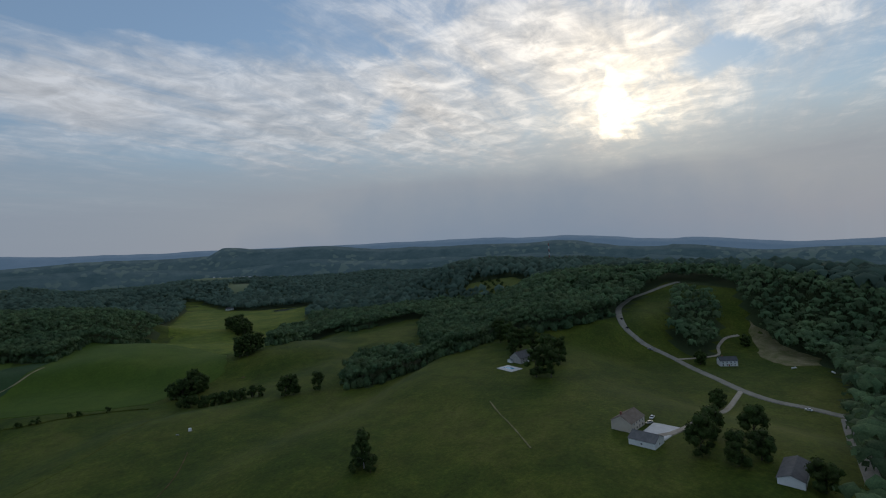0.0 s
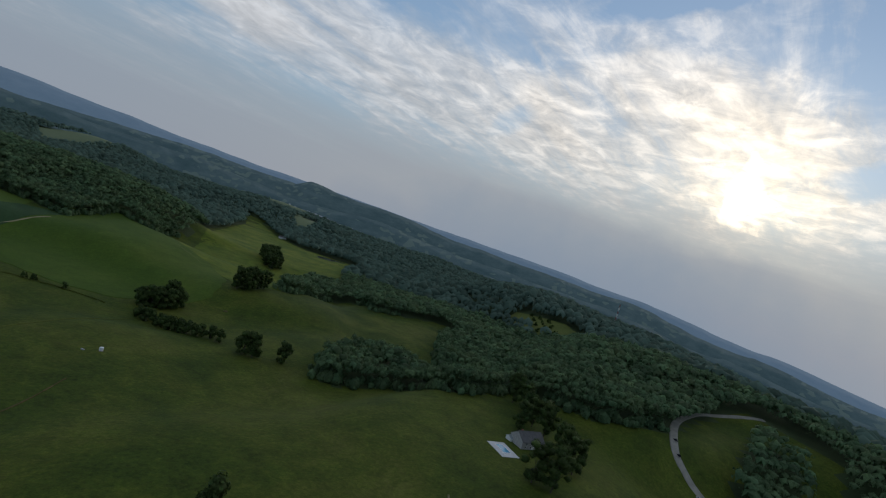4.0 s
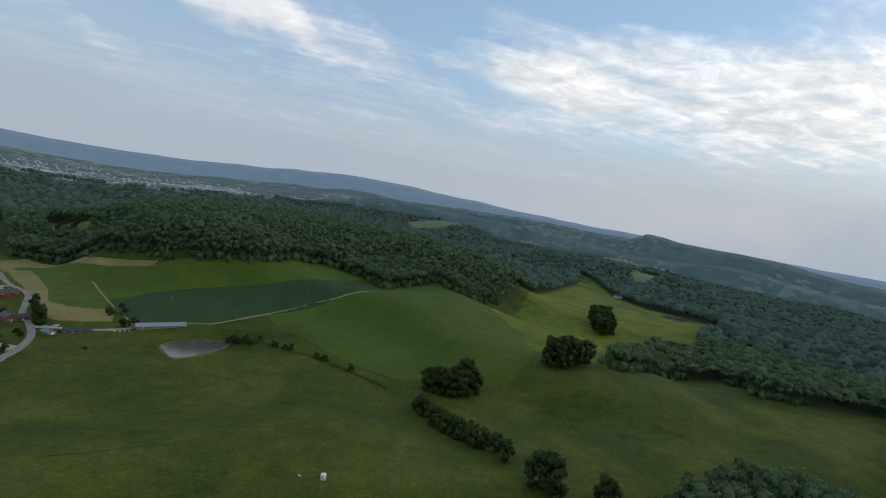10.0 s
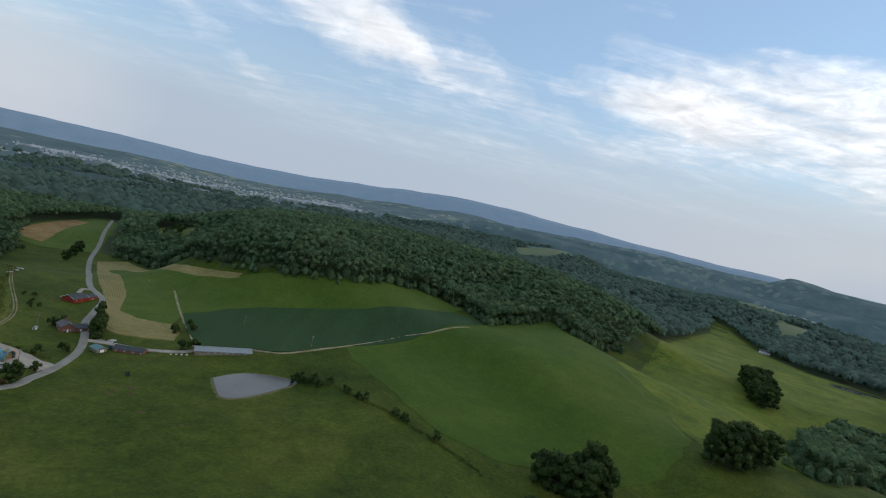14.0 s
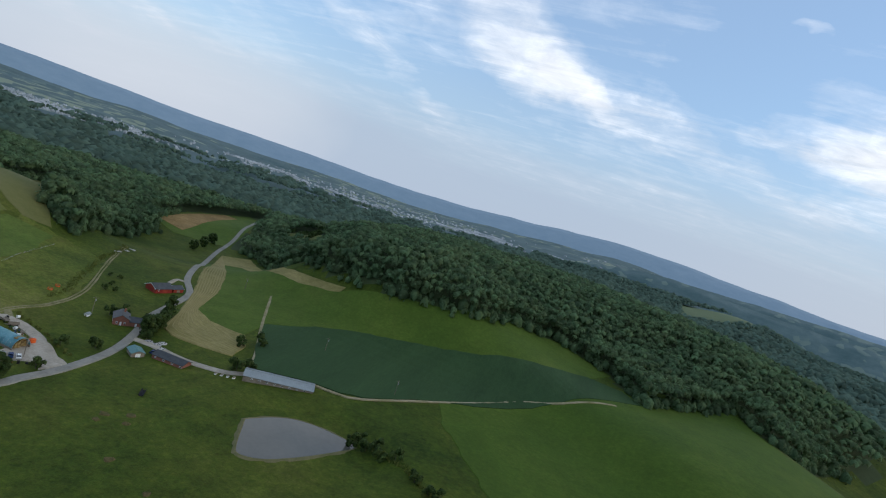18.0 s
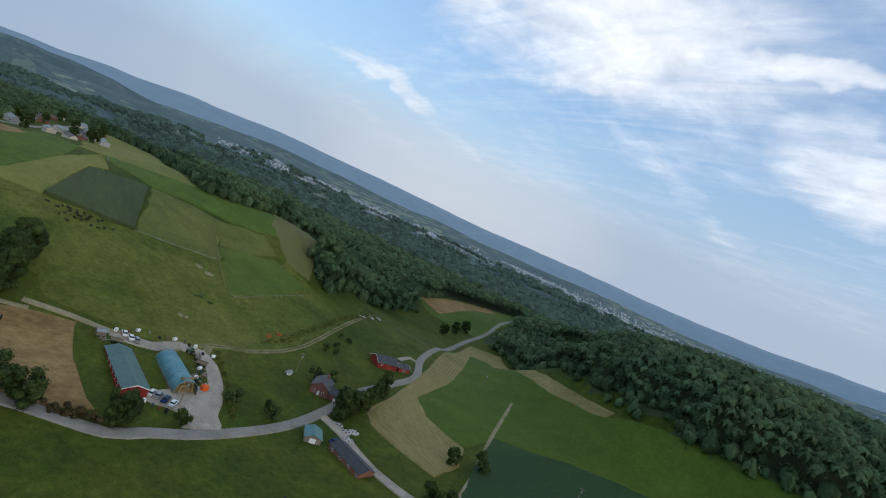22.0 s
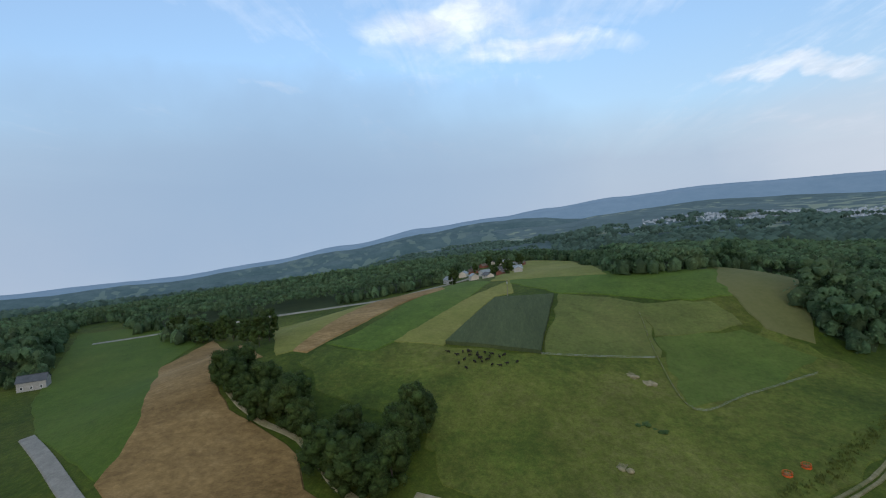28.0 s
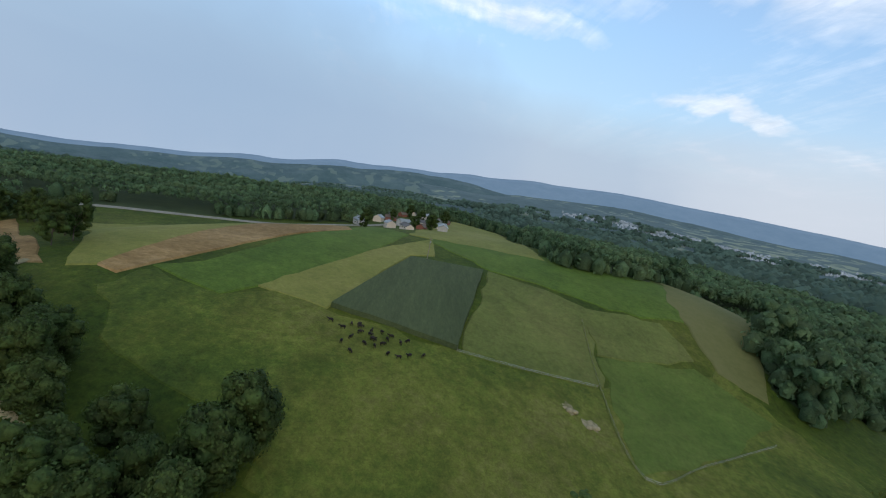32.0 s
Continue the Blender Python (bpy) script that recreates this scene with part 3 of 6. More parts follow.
STUBBLE_TRACK = [(-352, 76), (-337, 75), (-322, 82), (-306, 100), (-297, 118), (-285, 130), (-275, 142), (-272, 160)]
PAD = [(30, -288), (59, -294), (56, -308), (36, -303)]
HOUSE_LOOP = [(292, -278), (306, -298), (322, -313), (346, -312), (371, -318), (383, -330)]
ROW = [(-228, 268), (-231, 274), (-234, 281), (-238, 288), (-243, 296), (-247, 303)]
WEEDLINE = [(-267, 226), (-248, 225), (-231, 222), (-221, 221)]
PARKED = [(-230, 195), (-229, 197), (-227, 199), (-225, 201), (-267, 190), (-265, 192), (-264, 194), (-268, 213), (-267, 206)]
YARD = [(-213, 202), (-213, 214), (-221, 215), (-234, 220), (-239, 215), (-236, 205), (-231, 194), (-227, 192), (-224, 199), (-219, 205)]
YARD_LOOP = [(-221, 209), (-229, 214), (-240, 219), (-256, 221), (-264, 219), (-267, 210), (-263, 200), (-266, 190), (-268, 186)]
SPUR = [(-262, 220), (-267, 222), (-271, 224)]
BRIGHT = [(-524, 193), (-487, 259), (-475, 315), (-422, 300), (-418, 265), (-436, 215), (-474, 188)]
CORNSIDE = [(-434, 214), (-415, 253), (-362, 246), (-358, 200)]
OLIVE = [(-414, 252), (-416, 287), (-396, 293), (-385, 268), (-381, 250)]
RED_DRIVE = [(-297, 349), (-303, 363), (-297, 366)]
LANE_WEST = [(-242, 104), (-236, 100), (-227, 98)]
TRACK_HEDGE = [(-277, 158), (-273, 173), (-268, 185), (-268, 191)]
FENCE_LINE = [(-402, 249), (-361, 245), (-325, 246), (-337, 268), (-359, 304)]
FENCE_B = [(-357, 198), (-358, 219), (-361, 244)]
PASTURE_TRACK = [(-125, 55), (-95, 65), (-60, 82), (-17, 108), (45, 154)]
FENCE_PATH = [(69, -185), (49, -202), (33, -217), (19, -229), (6, -240)]
TANK_TRACK = [(-95, -52), (-79, -39), (-61, -22), (-39, 3)]
HILL_GREEN = [(-379, 249), (-391, 291), (-373, 312), (-345, 280), (-333, 259), (-326, 245)]
GREEN_STRIP = [(-364, 104), (-375, 114), (-396, 120), (-437, 130), (-515, 153), (-489, 175), (-438, 164), (-394, 147), (-365, 135), (-354, 128)]
ROAD_W = [(-462, -98), (-480, -66), (-496, -45), (-506, -17), (-518, 12), (-527, 57), (-529, 97), (-545, 118)]
VILLAGE = [(-649, 156), (-590, 168), (-572, 182), (-557, 160), (-612, 184), (-634, 192), (-668, 164), (-605, 148), (-540, 172), (-585, 134),
    (-624, 156), (-676, 186), (-700, 172), (-572, 138), (-655, 200), (-596, 196), (-690, 158), (-560, 196)]
TREES_N = [(385, 517), (388, 499), (428, 540), (438, 573), (483, 625), (636, 853), (422, 577)]
HEDGE = [(54, 148), (57, 140), (60, 132), (63, 124), (66, 119), (68, 111), (71, 105), (73, 101), (76, 97), (83, 88)]
FARM_TREES = [(-216, 161), (-209, 174), (-214, 167), (-214, 201), (-231, 274), (-236, 283), (-241, 292), (-246, 301), (-223, 235), (-412, 491), (-421,
    515), (-435, 543), (-231, 223)]
OAKS = [(-328, 77), (-314, 92), (-306, 101), (-304, 112), (-312, 111), (-283, 131), (-278, 139), (-276, 147), (-281, 151), (-294, 152), (-303, 155),
    (-298, 134)]
TREELINE = [(-471, -46), (-464, -32), (-451, -15), (-453, -4), (-448, 7), (-431, 28), (-368, 71)]
HOUSE_TREES = [(147, -321), (56, -343), (47, -323), (18, -337), (28, -346), (24, -321), (192, -150), (204, -164), (132, -208), (129, -197), (172,
    -202), (283, -300), (7, -368), (358, -337)]
COW_HERD = [(-352, 164), (-355, 166), (-348, 167), (-352, 169), (-354, 172), (-350, 173), (-355, 175), (-352, 177), (-347, 174), (-345, 178), (-352,
    181), (-354, 183), (-345, 165), (-347, 171), (-352, 172), (-349, 176), (-347, 184), (-349, 188), (-354, 178), (-356, 168)]
TRACTORS = [(-292, 258), (-296, 265)]
ROCKPILE = [(-363, 358), (-367, 368), (-371, 379)]
BALES_WRAP = [(-221, 265), (-216, 266), (-216, 270), (-210, 264)]
YARD_JUNK = [(-263, 214), (-260, 216), (-256, 217), (-252, 215), (-255, 217), (-248, 217), (-243, 213), (-244, 212), (-262, 183), (-261, 185), (-261,
    187)]
GARDEN = [(-257, 269), (-256, 278), (-249, 261), (-230, 277), (-267, 286)]
CARS = [(165, -374), (301, -253), (321, -228), (338, -219)]
POOL_DECK = [(140, -157), (141, -174), (162, -169), (163, -150)]
SNAG = [(-40, -162)]
HOUSE_A = [(49, -282)]
GARAGE_A = [(29, -295)]
POOL_HOUSE = [(174, -167)]
POOL = [(147, -166)]
WHITE_HOUSE = [(289, -322)]
RANCH = [(17, -358)]
SHED_LONG = [(-252, 182), (-257, 192), (-227, 186), (-229, 192)]
QUONSET = [(-253, 200), (-257, 208), (-232, 202), (-234, 210)]
RED_BARN = [(-287, 318), (-284, 340)]
BRICK_HOUSE = [(-248, 269)]
TEAL_SHED = [(-211, 248)]
LONG_BARN = [(-160, 271), (-127, 283), (-132, 293)]
LOW_SHED = [(-196, 254)]
TANK = [(-236, 213)]
SMALL_SHED = [(-265, 182)]
TROUGH = [(-11, 44)]
OLD_TROUGH = [(-21, 45)]
WHITE_SHED = [(-259, 257)]
POWER_A = [(-157, 347)]
POWER_B = [(-271, 403)]
POWER_C = [(-95, 326)]
BURDOCK = [(-315, 227)]
RING = [(-293, 215)]
ROCKS = [(-346, 231), (-341, 236)]
HOUSE_WEST = [(-370, -49)]
BARN_FAR = [(-575, 51)]
TOWER = [(1048, 110)]
HOUSE_NORTH = [(754, 1038)]


SPOTS = [
    (-136, 244, 11), (-87, 263, 15), (-127, 282, 20), (-284, 328, 15), (-223, 254, 12), (-69, 286, 23),
    (-243, 216, 9), (-267, 261, 11), (-223, 211, 9), (-474, 249, 55), (-420, 210, 51), (-407, 508, 5),
    (-251, 182, 15), (-347, 159, 44), (-399, 178, 53), (-361, 199, 35), (-320, 229, 22), (-264, 174, 21),
    (-332, 248, 21), (169, 391, 47), (-109, 202, 14), (182, 269, 32), (359, 404, -5), (-24, 234, 17),
    (92, 180, 10), (-12, 40, 26), (120, 39, 22), (151, -164, 48), (389, -205, 60), (57, -274, 48),
    (190, -332, 27), (262, 398, 24), (232, 335, 22), (300, 480, 10), (296, -322, 23), (-33, -157, 43),
]
KNOLLS = [
    (-110, 720, 84, 220), (480, 180, 18, 110), (-620, 230, 54, 130), (-600, 90, 38, 120), (-560, 0, 30, 110), (-470, -70, 26, 120), (-150, -50, 24, 160),
    (620, -270, 82, 170), (1300, 0, 82, 280), (1100, 95, 88, 190), (1000, -520, 52, 260), (-620, 640, 16, 220), (40, 500, 34, 90), (-700, 420, 30, 160),
]

# how high, in degrees, the skyline stands by compass bearing (counted from east to north)
SKYLINE = [
    (-180, -0.2), (-172, -0.9), (-163, -2.2), (-155, -3.2), (-145, -4.0), (-130, -4.0), (-110, 0.0), (-50, 0.0), (-25, -2.6), (-11, -2.6), (0, -1.6), (13, -0.4),
    (26, 0.15), (33, 0.35), (45, 0.8), (56, 1.15), (64, 1.5), (73, 2.0), (80, 2.45), (86, 2.6), (92, 2.2), (98, 1.6), (105, 1.1), (114, 0.9),
    (124, 1.05), (132, 1.0), (140, 1.15), (149, 1.3), (158, 1.4), (167, 0.95), (174, 0.35), (180, -0.2),
]


def skyline(az):
    """Degrees of the skyline at a bearing, from the table, smoothly between its rows."""
    az = (az + 180) % 360 - 180
    for (a, p), (b, q) in zip(SKYLINE, SKYLINE[1:]):
        if az <= b:
            k = (az - a) / (b - a)
            return p + (q - p) * k * k * (3 - 2 * k)
    return SKYLINE[-1][1]


# far hilltops that carry open fields
FAR_KNOLLS = [(560, 2330, 46, 230), (1160, 1560, 34, 210), (1420, 2090, 34, 260)]
POND_AT, POND_LEVEL = (-107, 238), 12.9


def ground_height(x, y):
    """Height of the land from its hilltops and hollows, smoothly blended, rolling on in the distance."""
    total, weight = 0.004 * 4.0, 0.004
    for sx, sy, sz in SPOTS:
        w = math.exp(-((x - sx) ** 2 + (y - sy) ** 2) / 4600.0)
        total += w * sz
        weight += w
    for sx, sy, sz, r in KNOLLS:
        w = 0.15 * math.exp(-((x - sx) ** 2 + (y - sy) ** 2) / (r * r))
        total += w * sz
        weight += w
    h = total / weight
    far = math.hypot(x + 140, y - 140)
    if far > 700:
        k = min(1.0, (far - 700) / 900)
        roll = 24 * noise.noise((x / 620, y / 620, 3.1)) + 9 * noise.noise((x / 210, y / 210, 8.7))
        h += k * k * (3 - 2 * k) * (roll - 10)
        rise = skyline(math.degrees(math.atan2(y - 140, x + 140)))
        k = min(1.0, (far - 700) / 1300)
        if far > 2200:
            h += (far - 2200) * (0.012 + 0.018 * max(0.0, min(1.0, (math.degrees(math.atan2(y - 140, x + 140)) - 70) / 25)))
        h += k * k * (3 - 2 * k) * far * math.tan(radians(rise - 0.45 if rise > 0.45 else min(rise, 0.0)))
        for bx, by, bh, br in FAR_KNOLLS:
            h += bh * math.exp(-((x - bx) ** 2 + (y - by) ** 2) / (br * br))
    pond = math.hypot(x - POND_AT[0], y - POND_AT[1])
    if pond < 52:
        k = min(1.0, (52 - pond) / 24)
        h += (POND_LEVEL - h) * k * k * (3 - 2 * k)
    return h


def inside(poly, x, y):
    hit = False
    for (ax, ay), (bx, by) in zip(poly, poly[1:] + poly[:1]):
        if (ay > y) != (by > y) and x < (bx - ax) * (y - ay) / (by - ay) + ax:
            hit = not hit
    return hit


OPEN = CLEARING + [(-230, -300), (-370, -150)] + CLEARING_WEST
EXTRA_OPEN = [PATCHB, PATCHE, PATCHF, FAR_A, FAR_B, FAR_C]
WOODS_INSIDE = [WOODLOT, GROVE]
CENTRE = (-140, 140)


def valley_floor(x, y):
    """Whether a place lies on the open floor of the broad valley to the north-west, where the town stands."""
    az = math.degrees(math.atan2(y - CENTRE[1], x - CENTRE[0]))
    if -152 < az < 94:
        return False
    edge = 900 + 660 * max(0.0, min(1.0, (179 - az) / 8)) if az > 170 else 900 if az < 0 else 1560 if az > 134 else 1560 + 16 * min(25.0, 134 - az)
    return math.hypot(x - CENTRE[0], y - CENTRE[1]) > edge + 160 * noise.noise((x / 260, y / 260, 4.4))


def wooded(x, y):
    if any(inside(p, x, y) for p in WOODS_INSIDE):
        return True
    return not (inside(OPEN, x, y) or any(inside(p, x, y) for p in EXTRA_OPEN))


# ---- parts and things ----
def mesh_ob(name, verts, faces, mat, smooth=False):
    me = bpy.data.meshes.new(name)
    me.from_pydata(verts, [], faces)
    me.materials.append(mat)
    if smooth:
        me.polygons.foreach_set("use_smooth", [True] * len(me.polygons))
    return new(name, me)


def part(name, bm, mat, parent, label="", smooth=False):
    """Links a bmesh as one mesh object under a thing or a part."""
    me = bpy.data.meshes.new(name)
    bm.to_mesh(me)
    bm.free()
    me.materials.append(mat)
    if smooth:
        me.polygons.foreach_set("use_smooth", [True] * len(me.polygons))
    ob = new(name, me)
    ob.parent = parent
    return tagged(ob, label)


def thing(name, x, y, yaw=0.0, label="", category="", group="", z=None, sink=0.0):
    e = new(name)
    e.empty_display_size = 0.5
    e.matrix_world = pose(x, y, (ground_height(x, y) if z is None else z) - sink, 0, 0, yaw)
    return tagged(e, label, category, group)


def box(sx, sy, sz, x=0, y=0, z=0, yaw=0.0, bevel=0.0, bm=None, pitch=0.0, roll=0.0):
    """A box with its base centre at (x, y, z), added to bm."""
    bm = bm or bmesh.new()
    m = pose(x, y, z, pitch, roll, yaw) @ Matrix.Translation((0, 0, sz / 2)) @ Matrix.Diagonal((sx, sy, sz, 1))
    made = bmesh.ops.create_cube(bm, size=1.0, matrix=m)
    if bevel:
        edges = {e for v in made["verts"] for e in v.link_edges}
        bmesh.ops.bevel(bm, geom=list(edges), offset=bevel, segments=1, affect="EDGES")
    return bm


def rod(r, h, x=0, y=0, z=0, r2=None, seg=8, bm=None, pitch=0.0, roll=0.0, yaw=0.0):
    bm = bm or bmesh.new()
    m = pose(x, y, z, pitch, roll, yaw) @ Matrix.Translation((0, 0, h / 2))
    bmesh.ops.create_cone(bm, cap_ends=True, segments=seg, radius1=r, radius2=r if r2 is None else r2, depth=h, matrix=m)
    return bm


def prism(profile, length, x=0, y=0, z=0, bm=None):
    """The profile, points (across, up), drawn out along local y."""
    bm = bm or bmesh.new()
    a = [bm.verts.new((x + p, y - length / 2, z + q)) for p, q in profile]
    b = [bm.verts.new((x + p, y + length / 2, z + q)) for p, q in profile]
    bm.faces.new(a)
    bm.faces.new(b[::-1])
    for i in range(len(a)):
        j = (i + 1) % len(a)
        bm.faces.new((a[j], a[i], b[i], b[j]))
    bmesh.ops.recalc_face_normals(bm, faces=bm.faces[:])
    return bm


# ---- land ----
def build_ground():
    rings = [0.0]
    while rings[-1] < 760:
        rings.append(rings[-1] + 9)
    while rings[-1] < 4300:
        rings.append(rings[-1] * 1.045)
    seg = 300
    verts = [(CENTRE[0], CENTRE[1], ground_height(*CENTRE))]
    for r in rings[1:]:
        for s in range(seg):
            a = 2 * math.pi * s / seg
            x, y = CENTRE[0] + r * math.cos(a), CENTRE[1] + r * math.sin(a)
            verts.append((x, y, ground_height(x, y)))
    faces = [(0, 1 + s, 1 + (s + 1) % seg) for s in range(seg)]
    for i in range(len(rings) - 2):
        for s in range(seg):
            a, b = 1 + i * seg + s, 1 + i * seg + (s + 1) % seg
            faces.append((a, a + seg, b + seg, b))
    ob = mesh_ob("ground", verts, faces, GRASS, True)
    ob.data.materials.append(FOREST_FLOOR)
    # third slot: far land whose haze is painted into colour and glow
    ob.data.materials.append(HAZED_VALLEY)
    index = []
    for f in faces:
        x = sum(verts[i][0] for i in f) / len(f)
        y = sum(verts[i][1] for i in f) / len(f)
        r = math.hypot(x - CENTRE[0], y - CENTRE[1])
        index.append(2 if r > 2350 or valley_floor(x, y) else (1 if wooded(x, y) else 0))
    ob.data.polygons.foreach_set("material_index", index)
    return tagged(ob, "rolling green pasture land reaching to the horizon", "ground", kind="structure")


def drape(name, poly, mat, lift, label, category="field", step=9.0, ragged=1.2, kind="structure", skirt=False):
    """A sheet of land cover laid over the ground within a polygon."""
    from mathutils.geometry import delaunay_2d_cdt
    edge = []
    for (ax, ay), (bx, by) in zip(poly, poly[1:] + poly[:1]):
        n = max(1, int(math.hypot(bx - ax, by - ay) / 6.0))
        for i in range(n):
            k = i / n
            x, y = ax + (bx - ax) * k, ay + (by - ay) * k
            wob = ragged if i else 0
            edge.append(Vector((x + wob * noise.noise((x / 9, y / 9, 1.7)), y + wob * noise.noise((x / 9, y / 9, 5.3)))))
    flat = [(p.x, p.y) for p in edge]
    xs, ys = [p[0] for p in flat], [p[1] for p in flat]
    pts = list(edge)
    y = min(ys) + step / 2
    while y < max(ys):
        x = min(xs) + step / 2
        while x < max(xs):
            if inside(flat, x, y):
                pts.append(Vector((x, y)))
            x += step
        y += step
    n = len(edge)
    out = delaunay_2d_cdt(pts, [(i, (i + 1) % n) for i in range(n)], [], 1, 0.05)
    verts = [(v.x, v.y, ground_height(v.x, v.y) + lift) for v in out[0]]
    faces = [tuple(f) for f in out[2]]
    # the rim of the sheet runs down into the ground
    k, out_by = len(verts), 0.0 if skirt else 0.8
    area = sum(a[0] * b[1] - b[0] * a[1] for a, b in zip(flat, flat[1:] + flat[:1]))
    foot = []
    for i, p in enumerate(edge):
        t = (edge[(i + 1) % n] - edge[i - 1]).normalized()
        side = Vector((t.y, -t.x)) * (out_by if area > 0 else -out_by)
        foot.append(p + side)
    verts += [(p.x, p.y, ground_height(p.x, p.y) - 0.3) for p in foot] + [(p.x, p.y, ground_height(p.x, p.y) + lift) for p in edge]
    faces += [(k + i, k + (i + 1) % n, k + n + (i + 1) % n, k + n + i) for i in range(n)]
    ob = mesh_ob(name, verts, faces, mat, not skirt)
    return tagged(ob, label, category, kind=kind)


def smooth_line(pts, step=5.0):
    """A Catmull-Rom line through the points, at even steps."""
    p = [Vector(q) for q in pts]
    p = [2 * p[0] - p[1], *p, 2 * p[-1] - p[-2]]
    out = []
    for a, b, c, d in zip(p, p[1:], p[2:], p[3:]):
        n = max(1, int((c - b).length / step))
        for i in range(n):
            k = i / n
            out.append(0.5 * (2 * b + (c - a) * k + (2 * a - 5 * b + 4 * c - d) * k * k + (3 * b - a - 3 * c + d) * k ** 3))
    return [*out, p[-2]]


def ribbon(name, pts, width, mat, lift, label, category="road", thick=0.6, step=5.0, rough=0.0, kind="structure"):
    """A road or track with a crowned top and sides, following the ground."""
    line = smooth_line(pts, step)
    verts, faces = [], []
    for i, p in enumerate(line):
        d = (line[min(i + 1, len(line) - 1)] - line[max(i - 1, 0)]).normalized()
        s = Vector((-d.y, d.x))
        for k, z in ((-0.58, -thick), (-0.5, 0), (0, 0.06), (0.5, 0), (0.58, -thick)):
            q = p + s * k * (width + rough * noise.noise((p.x / 7, p.y / 7, k)))
            verts.append((q.x, q.y, ground_height(q.x, q.y) + lift + z))
    for i in range(len(line) - 1):
        for j in range(4):
            a = i * 5 + j
            faces.append((a, a + 1, a + 6, a + 5))
    return tagged(mesh_ob(name, verts, faces, mat, False), label, category, kind=kind)


build_ground()
drape("hill_pasture", HILLP, HILL_PASTURE, 0.22, "olive grazed hill pasture round the corn", ragged=5.0)
drape("north_meadow", NORTHM, NORTH_GRASS, 0.24, "yellow-green mown meadow running up to the far farmhouse", ragged=3.0)
drape("hay_field", GREENN, HAYFIELD, 0.37, "smooth mown green hay field beside the wood")
drape("clover_field", CLOVER, CLOVER_MAT, 0.34, "bright green clover field sloping from the wood", ragged=3.0)
drape("soybean_field", SOY, SOYBEAN, 0.75, "dark green soybean field in dense rows", skirt=True)
drape("cut_hay_strip", YELLOW, CUT_HAY, 0.5, "yellow cut hay lying in curved swaths round the field")
drape("corn_field", CORN, CORNFIELD, 1.6, "grey-green standing corn field on the hill", skirt=True, ragged=0.5)
drape("yellow_hay_strip", YSTRIP, PALE_HAY, 0.41, "yellow-green hay strip beside the corn")
drape("hilltop_stubble", TANHILL, STUBBLE, 0.56, "tan harvested stubble field on the hilltop")
drape("pale_meadow", LIGHTL, PALE_HAY, 0.41, "pale green meadow beside the ridge road", ragged=3.0)
drape("top_meadow", TOPM, PALE_HAY, 0.37, "pale yellow-green meadow before the village", ragged=3.0)
drape("dry_meadow", TANR, DRY_GRASS, 0.41, "dry brownish meadow sloping to the wood", ragged=3.0)
drape("stubble_field", TAN, STUBBLE, 0.44, "tan harvested wheat stubble field by the road")
drape("hill_meadow", HILL_GREEN, MEADOW, 0.34, "smooth green meadow inside the hill fence", ragged=3.0)
drape("hay_band", BRIGHT, HAY_BAND, 0.34, "bright green hay band along the hill brow", ragged=3.0)
drape("corn_side_meadow", CORNSIDE, OLIVE_GRASS, 0.36, "mottled yellow-green meadow beside the corn", ragged=3.0)
drape("olive_meadow", OLIVE, OLIVE_GRASS, 0.36, "olive rough grass above the fenced meadow", ragged=3.0)
drape("green_strip", GREEN_STRIP, HAY_BAND, 0.37, "bright green strip between stubble and hay")
drape("road_meadow", PATCHB, HAYFIELD, 0.37, "green meadow beside the road in the woods")
drape("far_stubble", PATCHT, STUBBLE, 0.6, "tan stubble patch beside the wood road")
drape("brushy_patch", PATCHF, OLIVE_GRASS, 0.37, "brushy light green clearing in the wood")
# these three far fields glow a little, as painted haze
drape("far_meadow", FAR_A, HAZED_MEADOW, 3.0, "pale green field among the far woods, with painted haze glow", step=40.0)
drape("far_pasture", FAR_B, HAZED_MEADOW, 3.0, "pale green pasture among the far woods, with painted haze glow", step=40.0)
drape("far_hill_field", FAR_C, HAZED_MEADOW, 4.0, "pale green hilltop field beyond the wood, with painted haze glow", step=40.0)
drape("scrub_meadow", PATCHE, OLIVE_GRASS, 1.5, "pale scrubby clearing among the woods", step=14.0, ragged=4.0)
drape("dry_clearing", DRYC, RUT, 0.4, "dry tan clearing behind the white house", ragged=4.0)
drape("garage_pad", PAD, CONCRETE, 0.42, "pale concrete parking pad before the garage", "parking pad", 5.0, 0.4)
drape("gravel_yard", [tuple(p) for p in smooth_line(YARD + YARD[:1], 3.0)[:-1]], GRAVEL, 0.51, "pale gravel farm yard between the sheds", "yard", 5.0, 0.8)
drape("green_field", GREENL, HAYFIELD, 0.37, "bright green hay field across the road")
ribbon("yard_loop", YARD_LOOP, 5.5, GRAVEL, 0.36, "pale gravel drive looping round the hoop barn", "driveway", rough=1.2)
ribbon("yard_spur", SPUR, 3.0, RUT, 0.33, "short worn gravel spur up to the pasture gate", "driveway", rough=1.5)
ribbon("road_main", ROAD_MAIN, 4.5, ASPHALT, 0.46, "grey worn asphalt country road winding past the farms")
ribbon("road_east", ROAD_E, 6.2, ASPHALT, 0.46, "grey asphalt road curving down the hill")
ribbon("road_south", ROAD_S, 6.0, ASPHALT, 0.43, "grey asphalt side road by the houses")
ribbon("barn_lane", LANE_BARN, 4.2, GRAVEL, 0.41, "pale gravel lane to the long barn", "lane")
ribbon("field_track", TRACK, 1.7, DIRT, 0.75, "pale gravel track along the soybean field", "track", rough=0.5)
